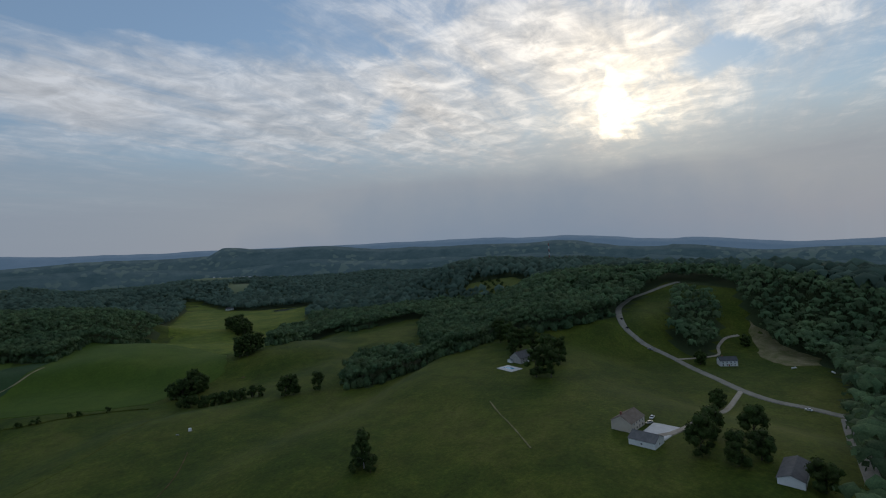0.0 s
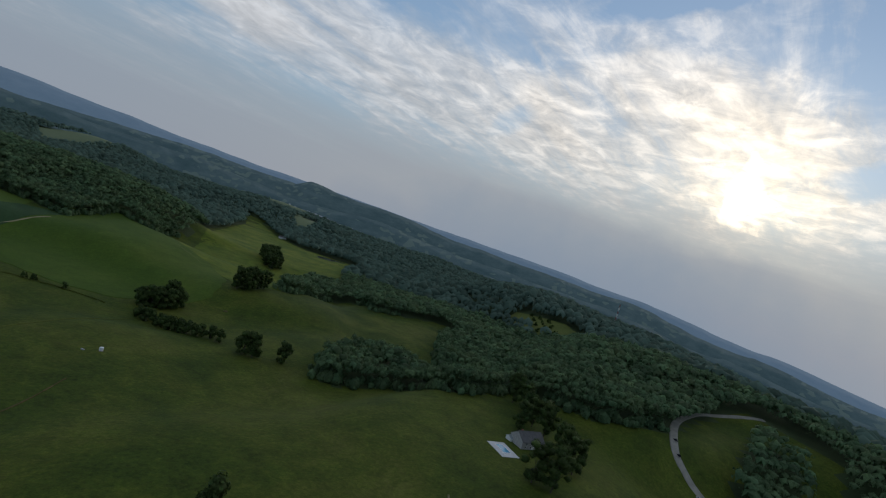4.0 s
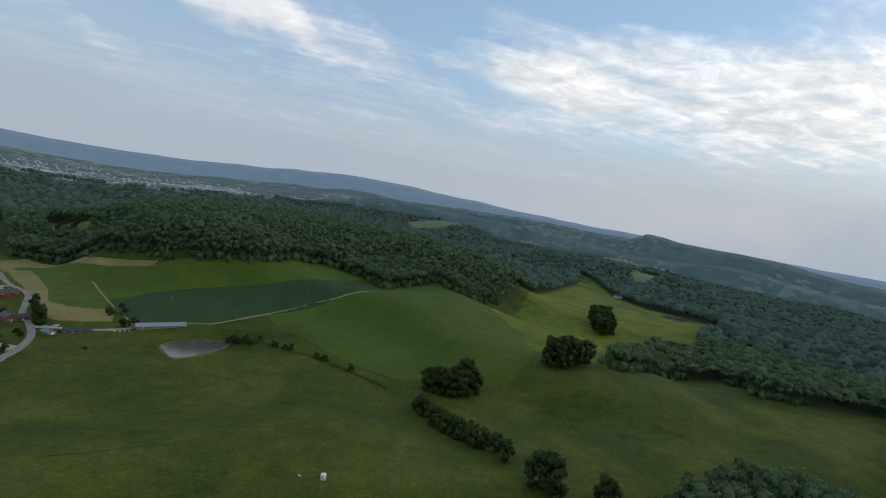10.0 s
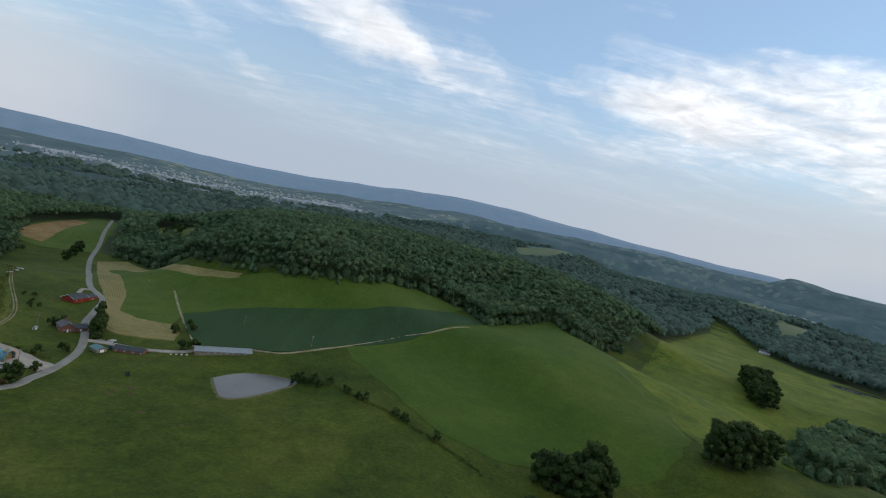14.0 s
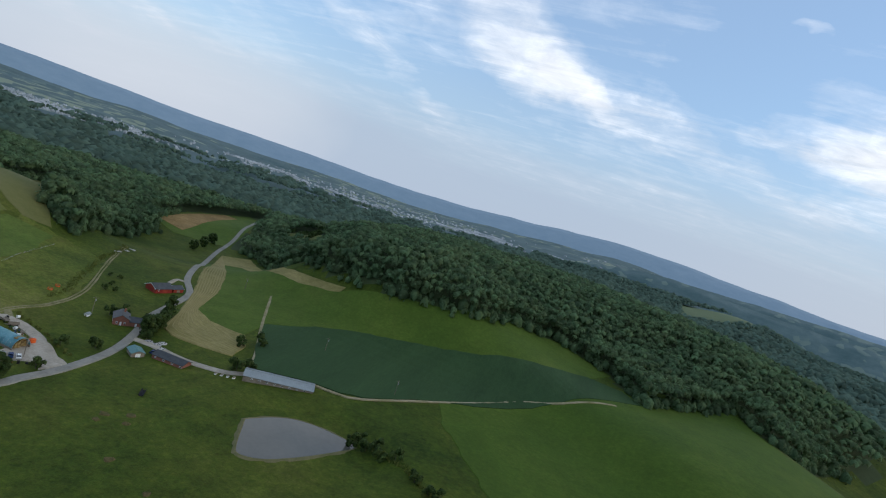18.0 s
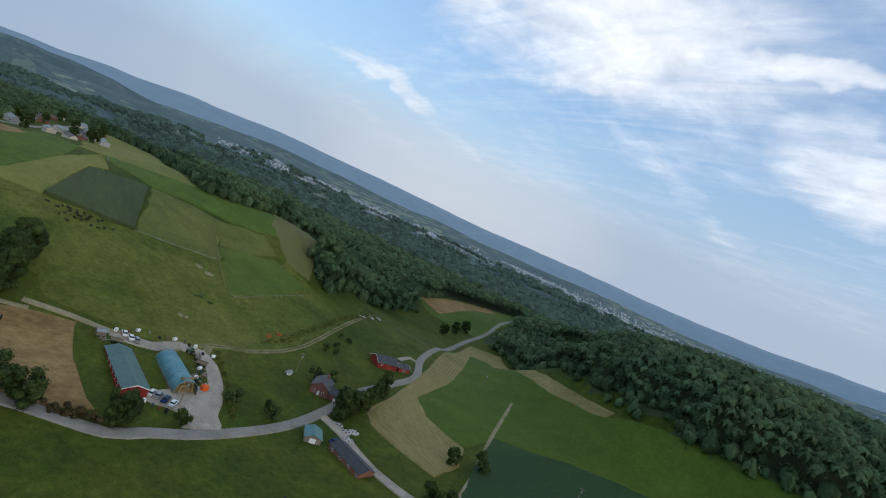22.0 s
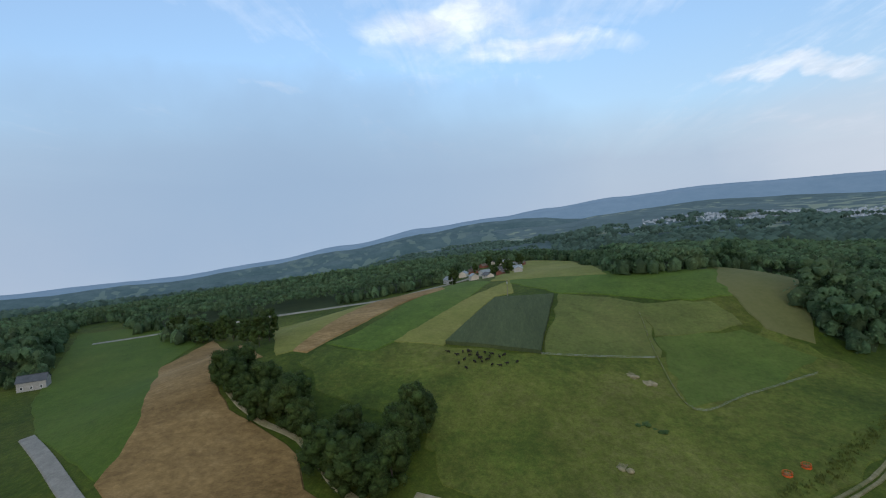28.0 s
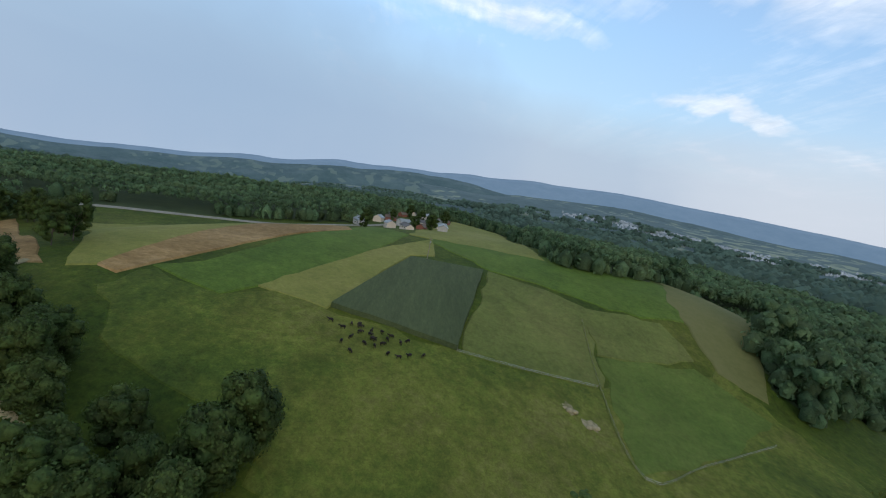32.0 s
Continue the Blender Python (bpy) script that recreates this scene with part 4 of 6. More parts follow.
ribbon("side_track", SIDETRACK, 2.0, DIRT, 0.43, "dirt track beside the soybean field", "track", rough=0.6)
ribbon("driveway", DRIVE, 3.6, GRAVEL, 0.43, "pale gravel driveway to the house", "driveway")
LANE_LINE = smooth_line(LANE_FARM, 5.0)
for shift in (-0.85, 0.85):
    rut = []
    for p, q in zip(LANE_LINE, LANE_LINE[1:]):
        d = (q - p).normalized()
        rut.append((p.x - d.y * shift, p.y + d.x * shift))
    ribbon("lane_rut", rut, 0.95, RUT, 0.3, "tan wheel rut of the grassy farm lane", "lane", thick=0.3, rough=0.7)
ribbon("house_loop", HOUSE_LOOP, 2.6, GRAVEL, 0.5, "narrow gravel drive looping past the white house", "driveway", thick=0.3, rough=0.6)
ribbon("village_street", STREET, 5.0, ASPHALT, 0.5, "pale asphalt village street between the houses")
ribbon("clover_path", PATHC, 0.9, RUT, 0.3, "faint dirt path along the clover field", "path", thick=0.3, rough=0.7)
drape("far_pond", FARPOND, WATER, 0.5, "small pale pond beyond the far meadow", "pond", ragged=3.0)
ribbon("red_barn_drive", RED_DRIVE, 3.0, GRAVEL, 0.43, "short pale gravel drive to the red barn", "driveway")
ribbon("field_entry", LANE_WEST, 3.0, GRAVEL, 0.43, "pale gravel field entry off the road", "lane")
ribbon("hedge_track", TRACK_HEDGE, 2.6, DIRT, 0.43, "dirt track along the stubble edge", "track", rough=0.6)
ribbon("stubble_track", STUBBLE_TRACK, 2.0, DIRT, 0.5, "pale worn track along the edge of the stubble", "track", thick=0.3, rough=1.4)
ribbon("ridge_road", ROAD_W, 5.5, ASPHALT, 0.46, "pale asphalt road along the ridge to the village")
ribbon("fence_path", FENCE_PATH, 0.9, RUT, 0.3, "faint pale path along an old fence line in the pasture", "path", thick=0.3, rough=0.7)
ribbon("tank_track", TANK_TRACK, 0.7, BROWN_WEEDS, 0.3, "faint wheel track through the pasture grass", "path", thick=0.3, rough=0.7)
ribbon("pasture_track", PASTURE_TRACK, 0.45, OLIVE_GRASS, 0.31, "faint trodden cattle path across the pasture", "path", rough=0.6)


# ---- trees ----
def blob(rng, subdiv, sprays=0, squash=0.8, rough=0.28, size=0.13, low=-0.45):
    """A lumpy crown of radius 1 with ragged leaf sprays standing off it."""
    bm = bmesh.new()
    bmesh.ops.create_icosphere(bm, subdivisions=subdiv, radius=1.0)
    off = rng.random() * 50
    for v in bm.verts:
        v.co *= 1 + rough * noise.noise(v.co * 2.6 + Vector((off, 0, 0))) + 0.4 * rough * noise.noise(v.co * 6.1 + Vector((0, off, 0)))
        v.co.z *= squash
    verts = [v.co[:] for v in bm.verts]
    faces = [tuple(v.index for v in f.verts) for f in bm.faces if f.calc_center_median().z > low]
    bm.free()
    for _ in range(sprays):
        d = Vector((rng.gauss(0, 1), rng.gauss(0, 1), rng.gauss(0.35, 0.8))).normalized()
        q = d * (1 + rough * noise.noise(d * 2.6 + Vector((off, 0, 0)))) * rng.uniform(0.92, 1.2)
        q.z *= squash
        s = size * rng.uniform(0.7, 1.5)
        u = (d.orthogonal().normalized() + 0.5 * Vector((rng.gauss(0, 1), rng.gauss(0, 1), 0))).normalized()
        w = (d.cross(u) + d * rng.uniform(-0.7, 0.7)).normalized()
        k = len(verts)
        verts += [(q + u * s * i + w * s * j)[:] for i, j in ((-1, -0.5), (0.3, -0.8), (1, 0.4), (-0.3, 0.8))]
        faces.append((k, k + 1, k + 2, k + 3))
    return np.array(verts), faces


def scatter(name, spots, variants, mat, label, category):
    """One mesh of many crowns; spots: x, y, z, radius, height."""
    rng = random.Random(5)
    vs, fs, base = [], [], 0
    for x, y, z, r, h in spots:
        v, f = variants[rng.randrange(len(variants))]
        a = rng.random() * 6.28
        c, s = math.cos(a), math.sin(a)
        w = np.empty_like(v)
        w[:, 0] = x + r * (v[:, 0] * c - v[:, 1] * s)
        w[:, 1] = y + r * (v[:, 0] * s + v[:, 1] * c)
        w[:, 2] = z + h * v[:, 2]
        vs.append(w)
        fs.extend(tuple(i + base for i in q) for q in f)
        base += len(v)
    ob = mesh_ob(name, np.concatenate(vs).tolist(), fs, mat, True)
    return tagged(ob, label, category, kind="stuff")


def edge_distance(x, y):
    best = 1e9
    for poly in (OPEN, PATCHB, PATCHF, *WOODS_INSIDE):
        for (ax, ay), (bx, by) in zip(poly, poly[1:] + poly[:1]):
            dx, dy = bx - ax, by - ay
            k = max(0.0, min(1.0, ((x - ax) * dx + (y - ay) * dy) / (dx * dx + dy * dy + 1e-6)))
            best = min(best, (x - ax - k * dx) ** 2 + (y - ay - k * dy) ** 2)
    return math.sqrt(best)


def crown_spots(r0, r1, step, height, width, behind=False):
    """Crowns of the woods: x, y, z, radius, height; the fringe, the depth and the low brush at the edge."""
    rng = random.Random(int(r0))
    fringe, deep, brush = [], [], []
    n = int(r1 / step)
    for i in range(-n, n + 1):
        for j in range(-n, n + 1):
            x = CENTRE[0] + (i + rng.uniform(-0.45, 0.45)) * step
            y = CENTRE[1] + (j + rng.uniform(-0.45, 0.45)) * step
            k = rng.uniform(0.72, 1.18) * (1 + 0.22 * noise.noise((x / 34, y / 34, 6.1)))
            r = math.hypot(x - CENTRE[0], y - CENTRE[1])
            south = r > 380 and -128 < math.degrees(math.atan2(y - CENTRE[1], x - CENTRE[0])) < -54
            if r >= r1 or r < r0 or south != behind or not wooded(x, y):
                continue
            if min((x - a) ** 2 + (y - b) ** 2 for a, b in ROAD_LINE) < 300:
                continue
            az = math.degrees(math.atan2(y - CENTRE[1], x - CENTRE[0]))
            if r > 700 and valley_floor(x, y) and noise.noise((x / 90, y / 90, 2.2)) < (0.32 if r > 1900 and 131 < az < 169 else 0.06 if 0 < az < 168 else -0.16):
                continue
            if x < -440 and y < 330:
                k *= 0.62
            g = ground_height(x, y)
            spot = (x, y, g + height * k * (0.80 - 0.02 * width), width * k * rng.uniform(0.85, 1.25), width * k * 1.05)
            d = edge_distance(x, y) if r0 == 0 else 999
            (fringe if d < 26 else deep).append(spot)
            if d < 9:
                for _ in range(1):
                    q = rng.uniform(0.6, 1.3)
                    bx, by = x + rng.uniform(-6, 6), y + rng.uniform(-6, 6)
                    brush.append((bx, by, ground_height(bx, by) + 2.6 * q, 3.2 * q, 4.2 * q))
    return fringe, deep, brush


ROAD_LINE = [(p.x, p.y) for p in smooth_line(ROAD_MAIN[-6:], 9.0) + smooth_line(ROAD_W, 9.0)]


def build_woods():
    rng = random.Random(3)
    leafy = [blob(rng, 1, 30, 1.0, 0.7, 0.19, -0.1) for _ in range(12)]
    plain = [blob(rng, 1, 16, 1.0, 0.7, 0.2, 0.0) for _ in range(10)]
    simple = [blob(rng, 1, 8, 0.95, 0.6, 0.22, 0.1) for _ in range(8)]
    small = [blob(rng, 1, 34, 1.0, 0.8, 0.2, -0.2) for _ in range(6)]
    coarse = [blob(rng, 1, 0, 1.0, 0.55, 0.22, 0.0) for _ in range(8)]
    fringe, near, brush = crown_spots(0, 600, 4.6, 20, 2.95)
    rest = crown_spots(600, 820, 6.4, 20, 4.3)[1]
    scatter("woods_edge", fringe, leafy, WOOD_CANOPY, "dark green broadleaf trees along the edge of the woods", "woods")
    scatter("woods", near, plain, WOOD_CANOPY, "dense dark green broadleaf woods round the fields", "woods")
    scatter("outer_woods", rest, simple, WOOD_CANOPY, "dense dark green broadleaf woods on the outer slopes", "woods")
    scatter("woods_brush", brush, small, WOOD_CANOPY, "low green brush along the foot of the woods", "brush")
    south = crown_spots(380, 760, 8, 20, 5.2, True)[1]
    scatter("south_woods", south, simple, WOOD_CANOPY, "dense dark green broadleaf woods on the southern slopes", "woods")
    # the farthest crowns take the canopy colour with haze painted in
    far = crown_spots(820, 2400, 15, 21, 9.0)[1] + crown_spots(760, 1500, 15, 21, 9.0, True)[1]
    scatter("far_woods", far, coarse, HAZED_CANOPY, "distant green woods over the hills, haze painted into their colour", "woods")


build_woods()


def leaf_crown(rng, height, spread, lobes, leaves, lobe=1.0):
    """A crown of leafy lobes with ragged leaf sprays on them, gaps between the lobes."""
    bm = bmesh.new()
    for _ in range(lobes):
        a, k = rng.random() * 6.28, math.sqrt(rng.random())
        up = rng.uniform(0.13, 0.92)
        rad = spread * (0.84 - 0.5 * abs(up - 0.5) * 1.5)
        c = Vector((rad * k * math.cos(a), rad * k * math.sin(a), height * up))
        r = lobe * spread * rng.uniform(0.20, 0.34)
        made = bmesh.ops.create_icosphere(bm, subdivisions=2, radius=r * 0.8, matrix=Matrix.Translation(c))
        off = Vector((rng.random() * 40, 0, 0))
        for v in made["verts"]:
            d = v.co - c
            v.co = c + d * (1 + 0.75 * noise.noise(d * (2.4 / r) + off))
            v.co.z = c.z + (v.co.z - c.z) * 0.85
        for _ in range(leaves):
            d = Vector((rng.gauss(0, 1), rng.gauss(0, 1), rng.gauss(0.2, 1))).normalized()
            q = c + d * r * rng.uniform(0.75, 1.3)
            s = rng.uniform(0.2, 0.48)
            u = d.orthogonal().normalized()
            w = (d.cross(u) + d * rng.uniform(-0.6, 0.6)).normalized()
            quad = [bm.verts.new(q + u * s * i + w * s * j) for i, j in ((-1, -0.5), (0.2, -0.8), (1, 0.4), (-0.3, 0.8))]
            bm.faces.new(quad)
    return bm


def make_tree(name, height, spread, seed, label, category="tree", lobes=32, leaves=75, trunk=0.35, lobe=1.0):
    rng = random.Random(seed)
    e = new(name)
    bm = rod(trunk, height * 0.55, 0, 0, -0.6, trunk * 0.45, 8)
    for _ in range(5):
        rod(trunk * 0.35, height * 0.42, 0, 0, height * rng.uniform(0.22, 0.4), trunk * 0.1, 6, bm, rng.uniform(25, 50), 0, rng.random() * 360)
    part("trunk", bm, BARK, e)
    part("crown", leaf_crown(rng, height, spread, lobes, leaves, lobe), LEAVES, e, smooth=True)
    return tagged(e, label, category)


TREE_KINDS = {
    "tall": [make_tree("broadleaf_tree", 23, 8.0, 11 + i, "tall dark green broadleaf tree with a ragged crown") for i in range(3)],
    "round": [make_tree("round_tree", 14, 6.0, 31 + i, "rounded dark green tree standing in the pasture") for i in range(3)],
    "oak": [make_tree("oak_tree", 19, 9.0, 51 + i, "broad spreading dark green oak at the field edge", lobes=64, leaves=120, trunk=0.6) for i in range(3)],
    "bush": [make_tree("bush", 6.0, 3.8, 71 + i, "low dense green bush in the grass", "bush", 12, 60, 0.14) for i in range(3)],
    "slim": [make_tree("slim_tree", 11, 2.9, 91 + i, "slim upright dark tree beside the road", lobes=22, leaves=60, trunk=0.2, lobe=1.7) for i in range(2)],
}
for kinds in TREE_KINDS.values():
    for i, k in enumerate(kinds):
        k.matrix_world = pose(-900 - 30 * i, -900, ground_height(-900 - 30 * i, -900))


USED = set()


def plant(kind, spots, size=1.0, group=""):
    rng = random.Random(len(spots) * 7 + int(spots[0][0]))
    for x, y in spots:
        src = TREE_KINDS[kind][rng.randrange(len(TREE_KINDS[kind]))]
        k = size * rng.uniform(0.85, 1.15)
        m = pose(x, y, ground_height(x, y), 0, 0, rng.random() * 360)
        if src.name not in USED:
            USED.add(src.name)
            t = src
            t.matrix_world = m
        else:
            t = copy_thing(src, m)
        t.scale = (k, k, k * rng.uniform(0.92, 1.1))
        tagged(t, group=group)


plant("tall", TREES_N[:4] + [(388 + 12 * (k % 3) + 7 * (k // 3), 505 + 17 * (k // 3) + 4 * (k % 3)) for k in range(21)], 1.2, "grove in the far field")
plant("tall", [(178, 232), (186, 228), (194, 230), (203, 234), (211, 240), (221, 246), (196, 242), (184, 241), (206, 247)], 1.12, "clump by the wood")
plant("round", [(66, 200), (74, 193), (83, 190), (92, 193), (101, 199), (80, 203), (90, 206), (98, 209)], 1.42, "clump in the pasture")
plant("bush", [(54, 166), (54, 158)] + HEDGE + [(x + 4, y + 4) for x, y in HEDGE[::2]] + [(84, 80)], 1.75, "hedge in the hollow")
plant("round", [(92, 50), (97, 44), (117, 30)], 1.35, "trees in the pasture")
plant("bush", [(-86, 268), (-81, 262), (-77, 266), (-73, 258), (-66, 262), (-88, 262), (-52, 251), (-44, 246), (-39, 245), (-18, 231), (-12, 226), (8, 212)], 0.95, "thicket by the pond")
plant("round", [(-221, 154), (-218, 160), (-212, 183)], 0.8, "trees by the farm entrance")
plant("bush", FARM_TREES[3:4] + FARM_TREES[8:9] + FARM_TREES[12:] + GARDEN[:2], 1.0, "garden bushes")
plant("slim", ROW + [(x + 3, y - 1) for x, y in ROW[:4]], 1.05, "row of trees by the road")
plant("round", FARM_TREES[9:12], 0.95, "trees by the wood road")
plant("oak", OAKS[:5] + [(-322, 85), (-318, 98), (-310, 106), (-333, 82), (-300, 118)], 0.63, "tree belt along the stubble")
plant("oak", OAKS[5:] + [(-287, 143)], 0.71, "oaks at the field corner")
plant("tall", TREELINE + [(x + 6, y + 9) for x, y in TREELINE[:-2]] + [(-425, 34), (-414, 42), (-402, 50), (-392, 58), (-384, 64), (-376, 72)], 0.62, "tree line across the hill")
plant("round", HOUSE_TREES[:6] + HOUSE_TREES[12:13], 1.15, "garden trees")
plant("tall", HOUSE_TREES[6:11] + [(190, -185), (178, -192), (212, -150), (222, -140), (236, -128), (246, -112)], 1.05, "trees round the pool house")
plant("round", [HOUSE_TREES[11], HOUSE_TREES[13]], 1.1, "trees by the white house")
plant("round", [(-535, 146), (-583, 176), (-622, 158), (-645, 180), (-605, 190), (-632, 200), (-555, 188), (-668, 170), (-600, 140)], 0.75, "trees among the village houses")
plant("bush", [(-426 - 6 * k, 660 + 14 * k + 9 * (k % 3)) for k in range(4)] + [(-395 - 4 * k, 655 + 17 * k) for k in range(5)] + [(-370 - 5 * k, 640 + 15 * k) for k in range(5)], 1.3, "bushes in the brushy clearing")
plant("bush", [(685 + 19 * (k % 5) + 4 * (k // 5), 60 + 22 * (k // 5) + 17 * (k % 5)) for k in range(15)], 1.3, "bushes in the scrubby clearing")
plant("bush", [(-166, 281), (-170, 276), (-193, 306), (-187, 318)], 1.2, "bushes at the barn lane")


def dry_brush(x, y, k, seed):
    """A ragged brown-leaved shrub: bare stems and a thin crown."""
    rng = random.Random(seed)
    e = thing("dry_shrub", x, y, rng.random() * 360, "ragged brown shrub along the road bank", "shrub", "brush along the road")
    bm = bmesh.new()
    for _ in range(6):
        rod(0.06, 2.6 * k, 0, 0, -0.2, 0.02, 5, bm, rng.uniform(8, 35), 0, rng.random() * 360)
    part("stems", bm, BARK, e)
    part("crown", leaf_crown(rng, 4.2 * k, 2.6 * k, 7, 90), BROWN_LEAVES, e, smooth=True)


for i, p in enumerate(smooth_line([(-219, 158), (-216, 164), (-213, 170), (-211, 177)], 2.4)):
    dry_brush(p.x - 2 + 1.5 * (i % 2), p.y, 0.75 + 0.12 * (i % 3), 200 + i)
plant("bush", SCRUB[:5], 0.5, "scrub behind the red barn")


# ---- ponds and far land ----
def build_pond():
    """Water level with the meadow, in a low worn rim of mud and sedge."""
    line = smooth_line(POND + POND[:1], 3.0)[:-1]
    n = len(line)
    verts = [(p.x, p.y, POND_LEVEL + 0.42) for p in line]
    tagged(mesh_ob("pond_water", verts, [tuple(range(n))], WATER), "still grey farm pond reflecting the sky", "pond", kind="structure")
    cx, cy = sum(p.x for p in line) / n, sum(p.y for p in line) / n
    verts, faces = [], []
    for p in line:
        d = Vector((p.x - cx, p.y - cy)).normalized()
        w = 1.0 + 0.7 * noise.noise((p.x / 4, p.y / 4, 2.0))
        for k, z in ((-0.5, -0.8), (0.0, 0.46), (0.6 * w, 0.62), (2.6 * w, -0.4)):
            verts.append((p.x + d.x * k, p.y + d.y * k, POND_LEVEL + z))
    for i in range(n):
        for j in range(3):
            a, b = i * 4 + j, ((i + 1) % n) * 4 + j
            faces.append((a, b, b + 1, a + 1))
    tagged(mesh_ob("pond_bank", verts, faces, MUD, True), "low earth and grass rim round the pond", "bank", kind="structure")


build_pond()


def build_ridges():
    """Rings of far hills that close the horizon: two wooded ranks and, behind them, the long mountain, blue with
    painted haze.
    """
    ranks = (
        ("near_range", 2500, 2900, 0, HAZED_HILLS, "low wooded hills beyond the valley, in painted haze"),
        ("far_hills", 3300, 3900, 1, HAZED_HILLS, "wooded hills in the distance, their haze painted on"),
        ("far_mountains", 4000, 4740, 2, HAZED_RIDGE, "long mountain ridge on the horizon, painted blue with haze"),
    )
    for name, r0, r1, rank, mat, label in ranks:
        verts, faces, seg = [], [], 720
        crest = r0 + 0.6 * (r1 - r0)
        for s in range(seg):
            a = 2 * math.pi * s / seg
            az = (math.degrees(a) + 180) % 360 - 180
            up = skyline(az)
            d = Vector((math.cos(a), math.sin(a), 0))
            if rank == 2:
                up += 0.10 * noise.noise((a * 9.0, 0.2, 1.0)) + 0.05 * noise.noise((a * 31.0, 4.2, 1.0))
            elif rank == 1:
                # a flat-topped hill with a steep end stands out to the north-east
                table = max(0.0, min(1.0, (53.0 - az) / 1.6)) * max(0.0, min(1.0, (az - 33.0) / 17.0)) ** 0.8
                valley = max(0.0, min(1.0, (az - 66) / 16)) * max(0.0, min(1.0, (178 - az) / 10))
                up += -0.62 - 1.5 * valley + 0.95 * table + 0.30 * noise.noise((a * 8.0, 8.2, 2.0)) + 0.07 * noise.noise((a * 40.0, 1.2, 2.0))
            else:
                valley = max(0.0, min(1.0, (az - 82) / 10)) * max(0.0, min(1.0, (180 - az) / 8))
                up += -1.75 - 2.2 * valley + 0.75 * noise.noise((a * 5.0, 5.2, 7.0)) + 0.12 * noise.noise((a * 26.0, 3.2, 7.0))
            top = 140 + crest * math.tan(radians(up))
            for k, drop in ((0, 230), (0.25, 105), (0.45, 30), (0.6, 0), (1, 230)):
                r = r0 + (r1 - r0) * k
                wob = 14 * noise.noise((a * 60.0, k * 7, 1.0)) if 0 < k < 0.6 else 0
                verts.append((CENTRE[0] + d.x * r, CENTRE[1] + d.y * r, top - drop + wob))
        for s in range(seg):
            for j in range(4):
                a, b = s * 5 + j, ((s + 1) % seg) * 5 + j
                faces.append((a, a + 1, b + 1, b))
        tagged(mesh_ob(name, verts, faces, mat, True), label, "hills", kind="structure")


build_ridges()


# ---- buildings ----
def window(parent, x, y, z, w, h, yaw):
    """A pane in a white frame on a wall; yaw turns its face outward from -y."""
    m = pose(x, y, z, 0, 0, yaw)
    bm = box(w, 0.06, h)
    bm.transform(m)
    f = part("window", bm, WHITE, parent, "white window frame")
    bm = box(w - 0.24, 0.06, h - 0.24, 0, -0.03, 0.12)
    bm.transform(m)
    part("pane", bm, GLASS, f, "dark glass pane")


